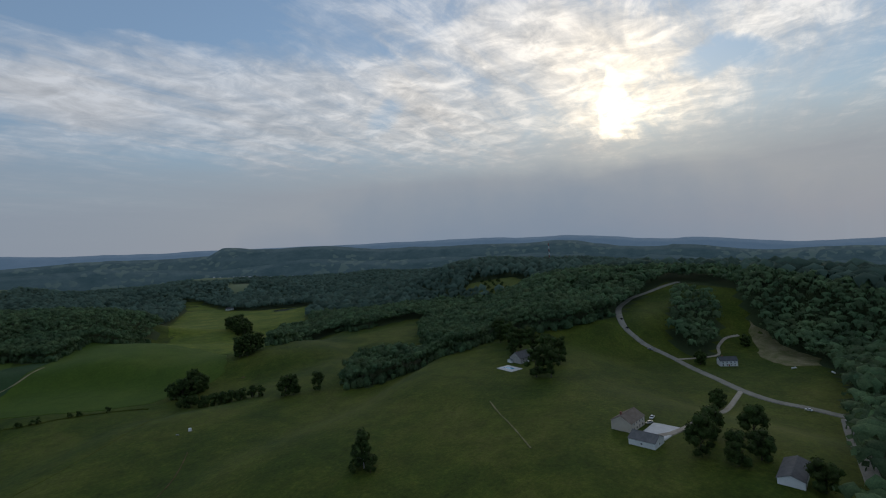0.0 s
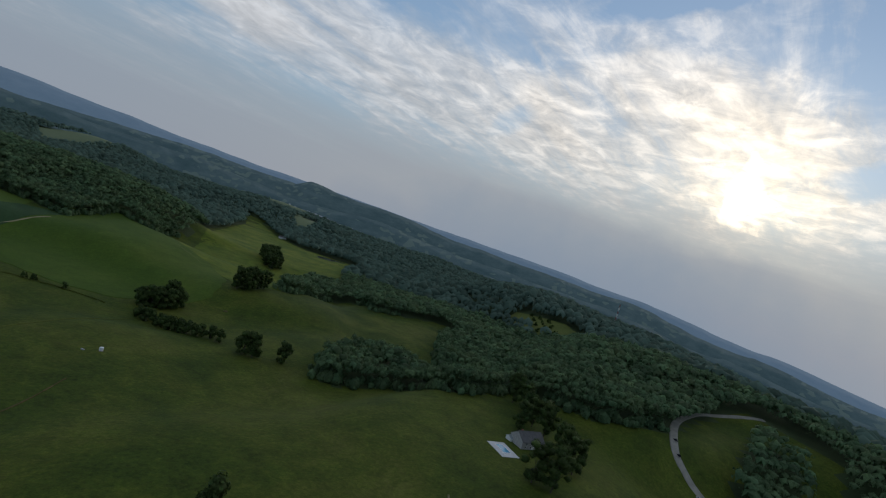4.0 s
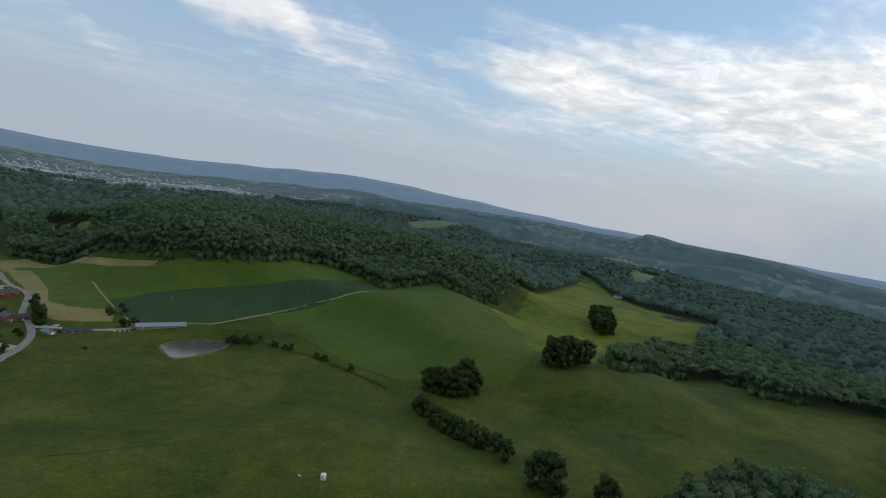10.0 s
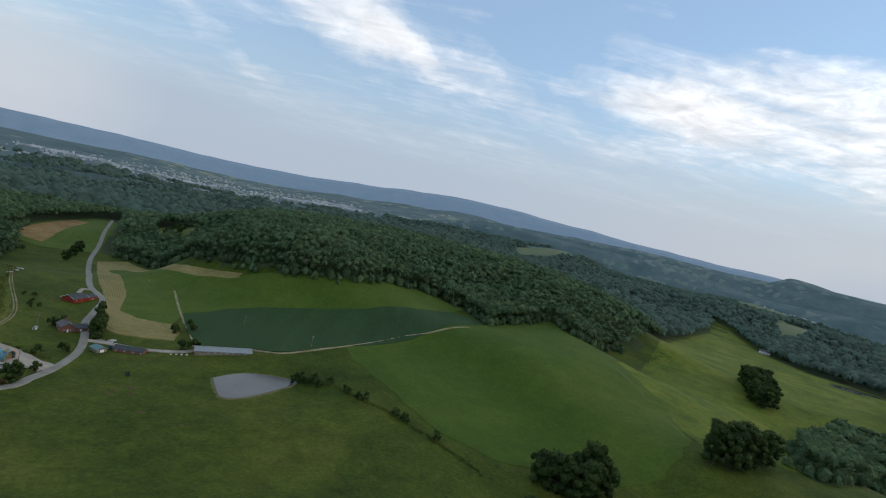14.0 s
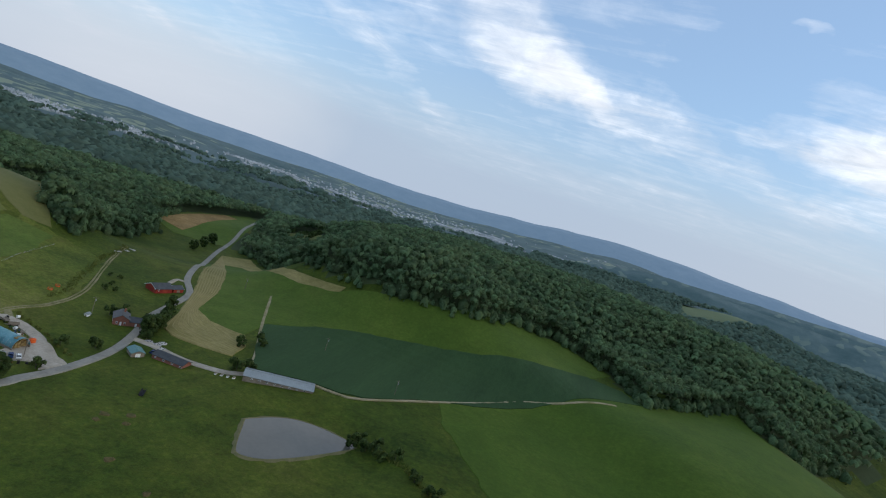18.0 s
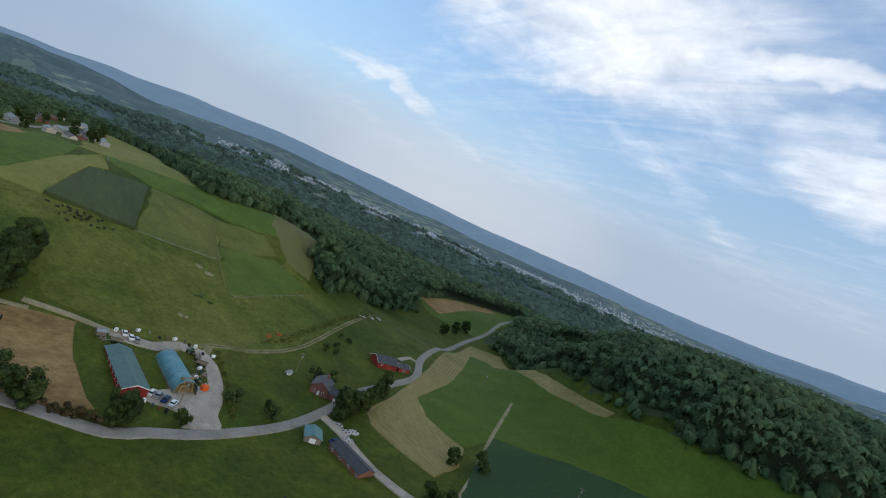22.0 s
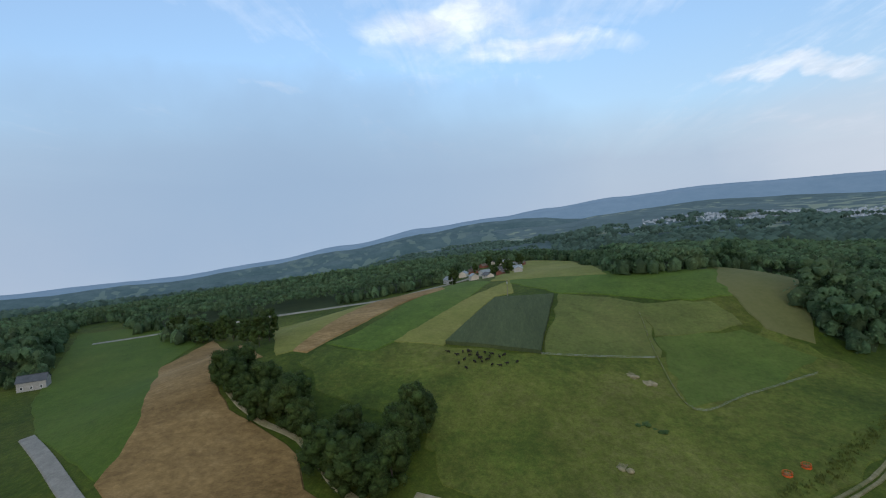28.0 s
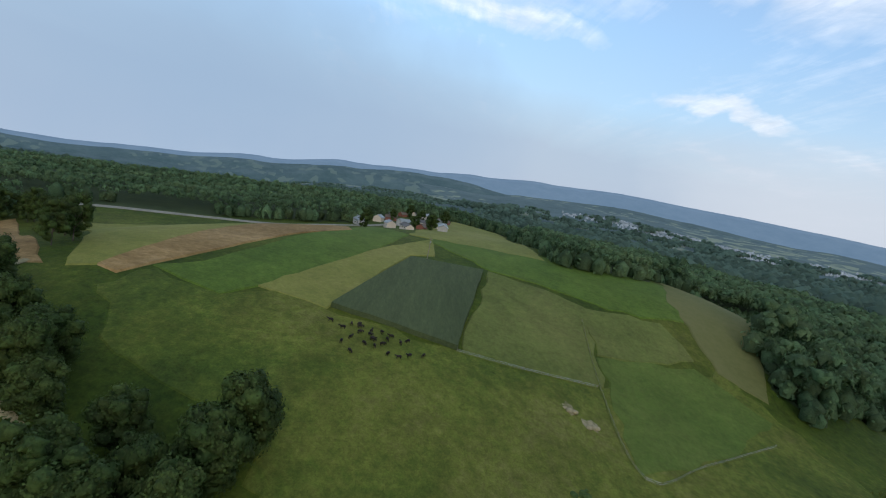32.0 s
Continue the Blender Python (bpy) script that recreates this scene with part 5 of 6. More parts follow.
def gable(name, x, y, yaw, length, width, wall, rise, wall_mat, roof_mat, label, category, over=0.4, windows=(), doors=(), trim=None, ribs=0.0, chimney=False, z=None, side_mat=None):
    """A gabled building with its ridge along local y. windows, doors: side (W E S N), along, up, wide, high."""
    e = thing(name, x, y, yaw, label, category, sink=0.2, z=z)
    h, base = width / 2, -1.2
    for s, n in ((-1, "wall_side"), (1, "wall_side")):
        part(n, box(0.2, length, wall - base, s * (h - 0.1), 0, base), side_mat or wall_mat, e)
    for s in (-1, 1):
        part("wall_gable", prism([(-h + 0.2, base), (h - 0.2, base), (h - 0.2, wall), (0, wall + rise * (h - 0.2) / h), (-h + 0.2, wall)], 0.2, 0, s * (length / 2 - 0.1)), wall_mat, e)
    slope = math.hypot(h + over, rise * (h + over) / h)
    ang = math.degrees(math.atan2(rise, h))
    for s in (-1, 1):
        bm = bmesh.new()
        box(slope, length + 2 * over, 0.14, 0, 0, 0, bm=bm)
        cx = s * (h + over) / 2
        tilt = pose(cx, 0, wall + rise - rise * abs(cx) / h + 0.02, 0, s * ang, 0)
        bm.transform(tilt)
        roof = part("roof_slope", bm, roof_mat, e)
        if ribs:
            n = int((length + 2 * over) / ribs)
            for i in range(n + 1):
                bm = box(slope, 0.07, 0.06, 0, -length / 2 - over + i * (length + 2 * over) / n, 0.142)
                bm.transform(tilt)
                part("seam", bm, roof_mat, roof)
    part("ridge_cap", box(0.5, length + 2 * over, 0.12, 0, 0, wall + rise + 0.1), roof_mat, e)
    if trim:
        for s in (-1, 1):
            for q in (-1, 1):
                bm = box(slope, 0.08, 0.34, 0, 0, -0.2)
                bm.transform(pose(s * (h + over) / 2, q * (length / 2 + over), wall + rise - rise * (h + over) / 2 / h + 0.02, 0, s * ang, 0))
                part("rake_board", bm, trim, e, "white trim board")
    turn = {"S": (0, -length / 2, 0), "N": (0, length / 2, 180), "W": (-h, 0, -90), "E": (h, 0, 90)}
    for side, along, up, w, hh in windows:
        px, py, a = turn[side]
        window(e, px + (along if side in "SN" else (-0.03 if side == "W" else 0.03)), py + (along if side in "WE" else (-0.03 if side == "S" else 0.03)), up, w, hh, a)
    for side, along, up, w, hh, mat in doors:
        px, py, a = turn[side]
        bm = box(w, 0.08, hh)
        for k in range(max(1, int(hh / 0.6))):
            box(w - 0.1, 0.04, 0.06, 0, -0.06, 0.3 + 0.6 * k, bm=bm)
        bm.transform(pose(px + (along if side in "SN" else (-0.04 if side == "W" else 0.04)), py + (along if side in "WE" else (-0.04 if side == "S" else 0.04)), up, 0, 0, a))
        part("door", bm, mat, e)
    if chimney:
        part("chimney", box(0.9, 0.9, 2.6, h * 0.3, length * 0.25, wall + rise * 0.5), BRICK, e, "brick chimney")
    return e


def arch_barn(x, y, yaw, length, width):
    """A hoop barn: ribs and end hoops, a stretched tarp, hay stacked at the open end."""
    e = thing("hoop_barn", x, y, yaw, "blue-green tarp-covered hoop barn with hay stacked at its open end", "barn", sink=0.2)
    r, n = width / 2, 20
    prof = [(r * math.cos(math.pi * i / n), 1.0 + r * 0.98 * math.sin(math.pi * i / n)) for i in range(n + 1)]
    spans = 12
    for s in range(spans):
        bm = bmesh.new()
        rows = []
        for k in range(5):
            yy = -length / 2 + length * (s + k / 4) / spans
            sag = 1 - 0.018 * math.sin(math.pi * k / 4)
            rows.append([bm.verts.new((px * sag, yy, 1.0 + (pz - 1.0) * sag)) for px, pz in prof])
        for a, b in zip(rows, rows[1:]):
            for i in range(n):
                bm.faces.new((a[i], a[i + 1], b[i + 1], b[i]))
        part("tarp_panel", bm, TARP, e, smooth=True)
    for s in range(spans + 1):
        bm = bmesh.new()
        yy = -length / 2 + length * s / spans
        for (ax, az), (bx, bz) in zip(prof, prof[1:]):
            d = math.hypot(bx - ax, bz - az)
            bm2 = box(d, 0.10, 0.10)
            bm2.transform(pose((ax + bx) / 2 * 1.004, yy, (az + bz) / 2 - 0.02, 0, -math.degrees(math.atan2(bz - az, bx - ax)), 0))
            tmp = bpy.data.meshes.new("t")
            bm2.to_mesh(tmp)
            bm2.free()
            bm.from_mesh(tmp)
            bpy.data.meshes.remove(tmp)
        part("hoop", bm, STEEL, e, "steel hoop")
    for s in (-1, 1):
        part("side_wall", box(0.25, length, 2.2, s * (r - 0.1), 0, -1.2), WOOD, e)
    part("end_wall", prism([(px * 0.98, pz) for px, pz in prof], 0.15, 0, length / 2 - 0.3), TARP, e)
    rng = random.Random(8)
    for row in range(5):
        z0, half = -0.2 + row * 1.05, math.sqrt(max(0.0, 1 - (max(0, -0.2 + row * 1.05) / (r + 1)) ** 2)) * (r - 0.6)
        k = max(1, int(2 * half / 1.25))
        for i in range(k):
            part("hay_bale", box(1.18, 1.6, 1.0, -half + (i + 0.5) * 2 * half / k, -length / 2 + 2.2 + rng.uniform(-0.2, 0.3), z0, rng.uniform(-5, 5), 0.1), HAYBALE, e)
    return e


def heading(a, b):
    """The yaw that turns local y from a to b."""
    return math.degrees(math.atan2(-(b[0] - a[0]), b[1] - a[1]))


def middle(a, b):
    return (a[0] + b[0]) / 2, (a[1] + b[1]) / 2


def span(a, b):
    return math.hypot(b[0] - a[0], b[1] - a[1])


shed_n, shed_s = middle(*SHED_LONG[:2]), middle(*SHED_LONG[2:])
gable("long_shed", *middle(shed_n, shed_s), heading(shed_s, shed_n), span(shed_n, shed_s) + 2, 8.0, 2.7, 1.3, RED, SLATE_ROOF,
      "long red farm shed with a grey-green metal roof", "shed", trim=WHITE, ribs=0.9,
      windows=[("W", k, 1.0, 1.2, 0.9) for k in (-9, -5, -1, 3, 7)], doors=[("S", 0, -0.2, 3.0, 2.4, RED), ("E", 6, -0.2, 3.2, 2.4, WOOD)])
hoop_n, hoop_s = middle(*QUONSET[:2]), middle(*QUONSET[2:])
arch_barn(*middle(hoop_n, hoop_s), heading(hoop_s, hoop_n), span(hoop_n, hoop_s) + 2, 8.2)
gable("red_barn", *middle(*RED_BARN), heading(*RED_BARN), 13, 11, 3.4, 2.4, RED, DARK_ROOF,
      "red board barn with dark roof and white trim", "barn", trim=WHITE, over=0.7,
      windows=[("W", -4, 1.6, 1.2, 1.2), ("W", 3, 1.6, 1.2, 1.2), ("E", -4, 1.6, 1.2, 1.2)], doors=[("S", 1.5, -0.2, 3.0, 2.8, RED), ("E", 1, -0.2, 3.6, 3.0, RED)])
gable("barn_wing", RED_BARN[1][0] + 1, RED_BARN[1][1] + 1, heading(*RED_BARN), 8, 8, 2.6, 1.6, RED, DARK_ROOF, "low red wing beside the barn with a dark roof", "shed", trim=WHITE,
      doors=[("E", 0, -0.2, 2.4, 2.2, WOOD)])
gable("brick_house", BRICK_HOUSE[0][0], BRICK_HOUSE[0][1], 50, 11, 8, 3.8, 2.2, BRICK, GREY_ROOF, "red brick farmhouse with a grey shingled roof", "house", chimney=True,
      windows=[(s, k, u, 1.0, 1.5) for s in "WE" for k in (-3.6, 0, 3.6) for u in (0.9,)] + [("S", -2, 1.0, 0.9, 1.2), ("S", 2, 1.0, 0.9, 1.2)], doors=[("S", 0, -0.1, 1.0, 2.1, WHITE)])
gable("house_wing", BRICK_HOUSE[0][0] + 6, BRICK_HOUSE[0][1] + 5, 140, 8, 7, 2.8, 1.8, BRICK, DARK_ROOF, "low brick wing of the farmhouse with a dark roof", "house",
      windows=[("E", -2, 0.9, 1.0, 1.3), ("E", 2, 0.9, 1.0, 1.3)], doors=[("W", 0, -0.1, 1.0, 2.1, WHITE)])
gable("teal_shed", TEAL_SHED[0][0], TEAL_SHED[0][1], 65, 7.5, 6.2, 2.3, 1.2, WOOD, TEAL_ROOF, "small wooden shed with a blue-green metal roof", "shed", ribs=0.8, doors=[("S", 0, -0.2, 2.4, 2.2, WHITE)])
gable("low_shed", LOW_SHED[0][0], LOW_SHED[0][1] + 3, heading(LANE_BARN[1], LANE_BARN[3]), 18, 7.4, 2.1, 1.4, BRICK, DARK_ROOF, "low brown shed with a dark grey roof", "shed",
      windows=[("E", k, 0.7, 1.2, 0.8) for k in (-7, -2, 3, 8)], doors=[("W", 0, -0.2, 2.6, 1.9, WOOD)])
barn_c = middle(LONG_BARN[0], LONG_BARN[2])
gable("long_barn", *barn_c, heading(LONG_BARN[0], middle(*LONG_BARN[1:])), 37, 11, 2.2, 1.5, RED, TIN, "long low red barn with a pale galvanised roof", "barn", ribs=0.9, side_mat=WOOD,
      windows=[("E", k, 0.8, 1.1, 0.8) for k in range(-14, 15, 4)] + [("W", k, 0.8, 1.1, 0.8) for k in range(-14, 15, 4)], doors=[("S", 0, -0.2, 2.8, 2.4, WHITE), ("N", 0, -0.2, 2.8, 2.4, WHITE)])
gable("small_shed", SMALL_SHED[0][0], SMALL_SHED[0][1], 10, 3.0, 2.6, 1.7, 0.6, WOOD, TIN, "small grey shed beyond the farm yard", "shed", doors=[("S", 0, -0.2, 0.9, 1.5, WOOD)])
gable("pale_house", HOUSE_A[0][0], HOUSE_A[0][1], 75, 16, 12, 5.4, 3.4, CREAM, BROWN_ROOF, "two-storey pale house with a grey-brown roof", "house", chimney=True,
      windows=[(s, k, u, 1.1, 1.5) for s in "WE" for k in (-5, -1.7, 1.7, 5) for u in (0.9, 3.5)] + [("S", k, 3.5, 1.1, 1.5) for k in (-3, 0, 3)], doors=[("S", 0, -0.1, 1.1, 2.1, WHITE)])
gable("garage", GARAGE_A[0][0], GARAGE_A[0][1], -15, 14, 11, 3.4, 2.6, WHITE, GREY_ROOF, "white garage with a grey shingled roof", "garage",
      doors=[("E", -3, -0.2, 2.8, 2.4, CREAM), ("E", 3, -0.2, 2.8, 2.4, CREAM)], windows=[("W", 0, 1.2, 1.1, 1.0), ("S", 0, 1.2, 1.1, 1.0)])
gable("stone_house", POOL_HOUSE[0][0], POOL_HOUSE[0][1], 70, 19, 13, 5.0, 4.4, STONE, GREY_ROOF, "large grey stone house with a steep roof beside a pool", "house", chimney=True,
      windows=[(s, k, u, 1.2, 1.5) for s in "WE" for k in (-6, -2, 2, 6) for u in (0.9, 3.2)], doors=[("W", 0, -0.1, 2.0, 2.2, WHITE)])
gable("white_house", WHITE_HOUSE[0][0], WHITE_HOUSE[0][1], 20, 15, 10, 5.2, 2.8, WHITE, DARK_ROOF, "white two-storey farmhouse with a dark roof", "house", chimney=True,
      windows=[(s, k, u, 1.1, 1.5) for s in "WE" for k in (-5, -1.7, 1.7, 5) for u in (0.9, 3.2)], doors=[("W", 0, -0.1, 1.1, 2.1, RED)])
gable("ranch_house", RANCH[0][0], RANCH[0][1], 80, 22, 10, 3.0, 1.9, WHITE, GREY_ROOF, "low white ranch house with a brown-grey roof", "house",
      windows=[("W", k, 0.9, 1.4, 1.2) for k in (-7, -3, 3, 7)], doors=[("W", 0, -0.1, 1.1, 2.1, WHITE)])
gable("grey_farmhouse", HOUSE_WEST[0][0], HOUSE_WEST[0][1], 30, 12, 8, 4.6, 2.6, STONE, DARK_ROOF, "grey farmhouse beside the green field", "house",
      windows=[(s, k, 1.0, 1.1, 1.4) for s in "WE" for k in (-4, 0, 4)], doors=[("S", 0, -0.1, 1.1, 2.1, WHITE)])
gable("hill_barn", BARN_FAR[0][0], BARN_FAR[0][1], 100, 14, 9, 4.0, 2.6, WOOD, GREY_ROOF, "grey barn beside the ridge road", "barn", doors=[("S", 0, -0.2, 3.0, 3.0, WOOD)])
for i, (hx, hy) in enumerate(VILLAGE):
    gable("village_house", hx, hy, 37 * i % 180, 7.5 + i % 3 * 1.6, 5.5 + i % 2, 2.5 + i % 2 * 1.2, 1.7, (CREAM, STONE, BRICK, CREAM)[i % 4], (GREY_ROOF, TIN, BROWN_ROOF, TIN)[i % 4], ("cream", "grey stone", "brick", "cream")[i % 4] + " village house among trees on the ridge", "house",
          windows=[("W", k, 1.0, 1.1, 1.3) for k in (-3, 0, 3)])
gable("north_farmhouse", HOUSE_NORTH[0][0] + 14, HOUSE_NORTH[0][1] + 30, 60, 22, 12, 6.0, 3.5, WHITE, GREY_ROOF, "white farmhouse at the top of the far meadow", "house",
      windows=[(s, k, u, 1.3, 1.7) for s in "WE" for k in (-7, -2.5, 2.5, 7) for u in (0.9, 3.6)])


# ---- small things ----
def utility_pole(x, y, yaw, height=10.0):
    e = thing("utility_pole", x, y, yaw, "grey wooden utility pole with a crossarm in the field", "utility pole", "poles", sink=0.3)
    part("pole", rod(0.19, height, 0, 0, 0, 0.12, 8), WOOD, e)
    arm = part("crossarm", box(2.4, 0.14, 0.16, 0, 0.1, height - 0.9), WOOD, e)
    for k in (-1.05, -0.4, 0.4, 1.05):
        part("insulator", rod(0.06, 0.22, k, 0.1, height - 0.74, 0.04, 6), STONE, arm)
    part("transformer", rod(0.28, 0.9, 0.3, -0.2, height - 2.4, None, 8), STEEL, e)
    return e


for spot, turn in ((POWER_A[0], 20), (POWER_B[0], 35), (POWER_C[0], 15), ((-262, 262), 60), ((-225, 203), 80), ((-436, 186), 40)):
    utility_pole(*spot, turn)


def cow(seed):
    e = new("cow")
    bm = bmesh.new()
    bmesh.ops.create_uvsphere(bm, u_segments=10, v_segments=7, radius=1.0, matrix=Matrix.Translation((0, 0, 1.0)) @ Matrix.Diagonal((0.38, 0.95, 0.42, 1)))
    part("body", bm, HIDE, e, smooth=True)
    down = seed % 2
    bm = bmesh.new()
    bmesh.ops.create_uvsphere(bm, u_segments=8, v_segments=6, radius=1.0, matrix=pose(0, 1.35, 0.55 if down else 1.25, -50 if down else 10) @ Matrix.Diagonal((0.16, 0.32, 0.18, 1)))
    head = part("head", bm, HIDE, e, smooth=True)
    part("neck", rod(0.2, 0.7, 0, 0.8, 1.1, 0.15, 8, pitch=-110 if down else -60), HIDE, e)
    for sx in (-0.22, 0.22):
        for sy in (-0.62, 0.62):
            part("leg", rod(0.09, 0.95, sx, sy, -0.1, 0.1, 6), HIDE, e)
        part("ear", box(0.18, 0.05, 0.08, sx, 1.2, 0.75 if down else 1.4), HIDE, head)
    part("tail", rod(0.03, 0.7, 0, -1.0, 0.4, 0.02, 5), HIDE, e)
    return tagged(e, "black beef cow standing in the pasture", "cow", "herd by the corn")


def place_herd():
    kinds = [cow(0), cow(1)]
    rng = random.Random(4)
    spots = COW_HERD + [(x + rng.uniform(-4, 4), y + rng.uniform(-5, 5)) for x, y in COW_HERD[::4]]
    for i, (x, y) in enumerate(spots):
        m = pose(x, y, ground_height(x, y) + 0.08, 0, 0, rng.random() * 360)
        c = kinds[i] if i < 2 else copy_thing(kinds[i % 2], m)
        c.matrix_world = m
        c.scale = (0.85, 0.85, 0.85)


place_herd()


def car(x, y, yaw, paint, label, group="", lift=0.55):
    e = thing("parked_car", x, y, yaw, label, "car", group, sink=-lift)
    body = part("body", prism([(-0.9, 0.3), (0.9, 0.3), (0.92, 0.75), (0.85, 0.95), (-0.85, 0.95), (-0.92, 0.75)], 4.4), paint, e)
    part("cabin", prism([(-0.8, 0.95), (0.8, 0.95), (0.62, 1.5), (-0.62, 1.5)], 2.3, 0, -0.2), GLASS, body)
    part("roof", box(1.22, 2.0, 0.06, 0, -0.2, 1.5, bevel=0.02), paint, body)
    for sx in (-0.8, 0.8):
        for sy in (-1.4, 1.4):
            w = part("wheel", rod(0.34, 0.22, sx - 0.11, sy, 0.32, seg=12, roll=90), BLACK, e)
            part("rim", rod(0.2, 0.24, sx - 0.12, sy, 0.32, seg=8, roll=90), STEEL, w)
        part("headlight", box(0.3, 0.06, 0.14, sx * 0.8, 2.2, 0.68), WHITE, e)
    return e


for i, (x, y) in enumerate(CARS):
    a, b = (ROAD_E[2], ROAD_E[3]) if i == 0 else (ROAD_E[6 + i // 2], ROAD_E[7 + i // 2])
    car(x, y, heading(a, b), (WHITE, STEEL, BLACK, BLACK)[i], ("white", "grey", "black", "black")[i] + " car on the hill road", "cars on the road")
for i, (x, y) in enumerate(PARKED[:7]):
    car(x, y, 55 + 35 * (i // 4), (WHITE, STEEL, BLUE_PAINT, WHITE, WHITE, WHITE, STEEL)[i], ("white", "grey", "dark blue", "white", "white", "white", "grey")[i] + " old vehicle parked in the farm yard", "farm vehicles", 0.4)
car(TEAL_SHED[0][0] + 3, TEAL_SHED[0][1] + 8, 20, BLUE_PAINT, "dark blue car beside the teal shed", "farm vehicles", 0.4)
car(TEAL_SHED[0][0] + 7, TEAL_SHED[0][1] + 9, 10, WHITE, "white car beside the teal shed", "farm vehicles", 0.4)


def tractor(x, y, yaw, paint, label):
    e = thing("tractor", x, y, yaw, label, "tractor", "tractors", sink=-0.1)
    part("hood", box(0.8, 1.8, 0.9, 0, 0.9, 0.9, bevel=0.1), paint, e)
    part("seat_deck", box(1.3, 1.3, 0.4, 0, -0.6, 0.8, bevel=0.05), paint, e)
    part("canopy", box(1.5, 1.5, 0.1, 0, -0.6, 2.4, bevel=0.04), paint, e)
    for sx in (-0.6, 0.6):
        for sy in (-1.1, -0.1):
            part("canopy_post", rod(0.05, 1.3, sx, sy, 1.15, seg=6), STEEL, e)
        w = part("rear_wheel", rod(0.8, 0.45, sx * 1.6 - 0.22, -0.6, 0.8, seg=14, roll=90), BLACK, e)
        part("rim", rod(0.4, 0.47, sx * 1.6 - 0.23, -0.6, 0.8, seg=10, roll=90), paint, w)
        part("front_wheel", rod(0.45, 0.3, sx * 1.3 - 0.15, 1.4, 0.45, seg=12, roll=90), BLACK, e)
    part("exhaust", rod(0.05, 0.9, 0.2, 0.9, 1.75, seg=6), STEEL, e)
    return e


def ring_feeder(x, y):
    """A round bale feeder: two hoops, slanted bars and a sheeted skirt, hay inside."""
    e = thing("bale_feeder", x, y, 15, "round orange steel hay bale feeder beside the farm lane", "feeder", "feeders by the lane", sink=-0.05)
    n, r = 24, 1.3
    for z, h, name in ((0.0, 0.5, "skirt"), (1.05, 0.12, "top_hoop")):
        verts = [(k * math.cos(6.2832 * i / n), k * math.sin(6.2832 * i / n), zz) for i in range(n) for k, zz in ((r, z), (r, z + h), (r - 0.06, z + h), (r - 0.06, z))]
        bm = bmesh.new()
        vs = [bm.verts.new(v) for v in verts]
        for i in range(n):
            for j in range(4):
                a, b = 4 * i, 4 * ((i + 1) % n)
                bm.faces.new((vs[a + j], vs[b + j], vs[b + (j + 1) % 4], vs[a + (j + 1) % 4]))
        part(name, bm, ORANGE, e)
    for i in range(12):
        a = 6.2832 * i / 12
        part("bar", rod(0.04, 0.6, 1.27 * math.cos(a), 1.27 * math.sin(a), 0.48, seg=6), ORANGE, e)
    part("hay", rod(0.95, 0.7, 0, 0, 0.0, 0.8, 14), HAYBALE, e)


for x, y in TRACTORS:
    ring_feeder(x, y)
tractor(-262, 152, 100, RUST, "rusty red tractor out in the stubble field")
tractor(YARD_JUNK[0][0], YARD_JUNK[0][1], 40, GREEN_PAINT, "green tractor in the farm yard")


def tank_thing(x, y):
    e = thing("feed_bin", x, y, 0, "round orange-red tank standing beside the hoop barn", "tank", sink=0.1)
    body = part("body", rod(1.45, 1.7, 0, 0, 0.4, 1.5, 18), ORANGE, e)
    part("top", rod(1.5, 0.6, 0, 0, 2.1, 0.4, 18), ORANGE, e)
    part("hatch", rod(0.35, 0.2, 0, 0, 2.7, seg=10), STEEL, body)
    for k in range(4):
        part("leg", rod(0.1, 0.6, 1.0 * math.cos(k * 1.57), 1.0 * math.sin(k * 1.57), 0, seg=6), STEEL, e)


tank_thing(TANK[0][0] - 1, TANK[0][1] + 1)


def trough(x, y):
    e = thing("water_tank", x, y, 0, "white plastic water tank standing in the pasture", "water tank", sink=0.05)
    body = part("tank", rod(1.25, 2.2, 0, 0, 0.1, 1.2, 16), WHITE, e)
    for k in (0.5, 1.1, 1.7):
        part("band", rod(1.29, 0.08, 0, 0, k, seg=16), STEEL, body)
    part("lid", rod(1.0, 0.3, 0, 0, 2.3, 0.3, 16), WHITE, e)
    part("pallet", box(2.7, 2.7, 0.14, 0, 0, 0), WOOD, e)


trough(*TROUGH[0])
e = thing("stock_trough", *OLD_TROUGH[0], 30, "grey metal stock trough beside the water tank", "trough")
part("basin", box(0.9, 2.2, 0.6, 0, 0, 0.1, bevel=0.08), STEEL, e)
for k in (-0.8, 0.8):
    part("foot", box(0.9, 0.12, 0.12, 0, k, 0), WOOD, e)


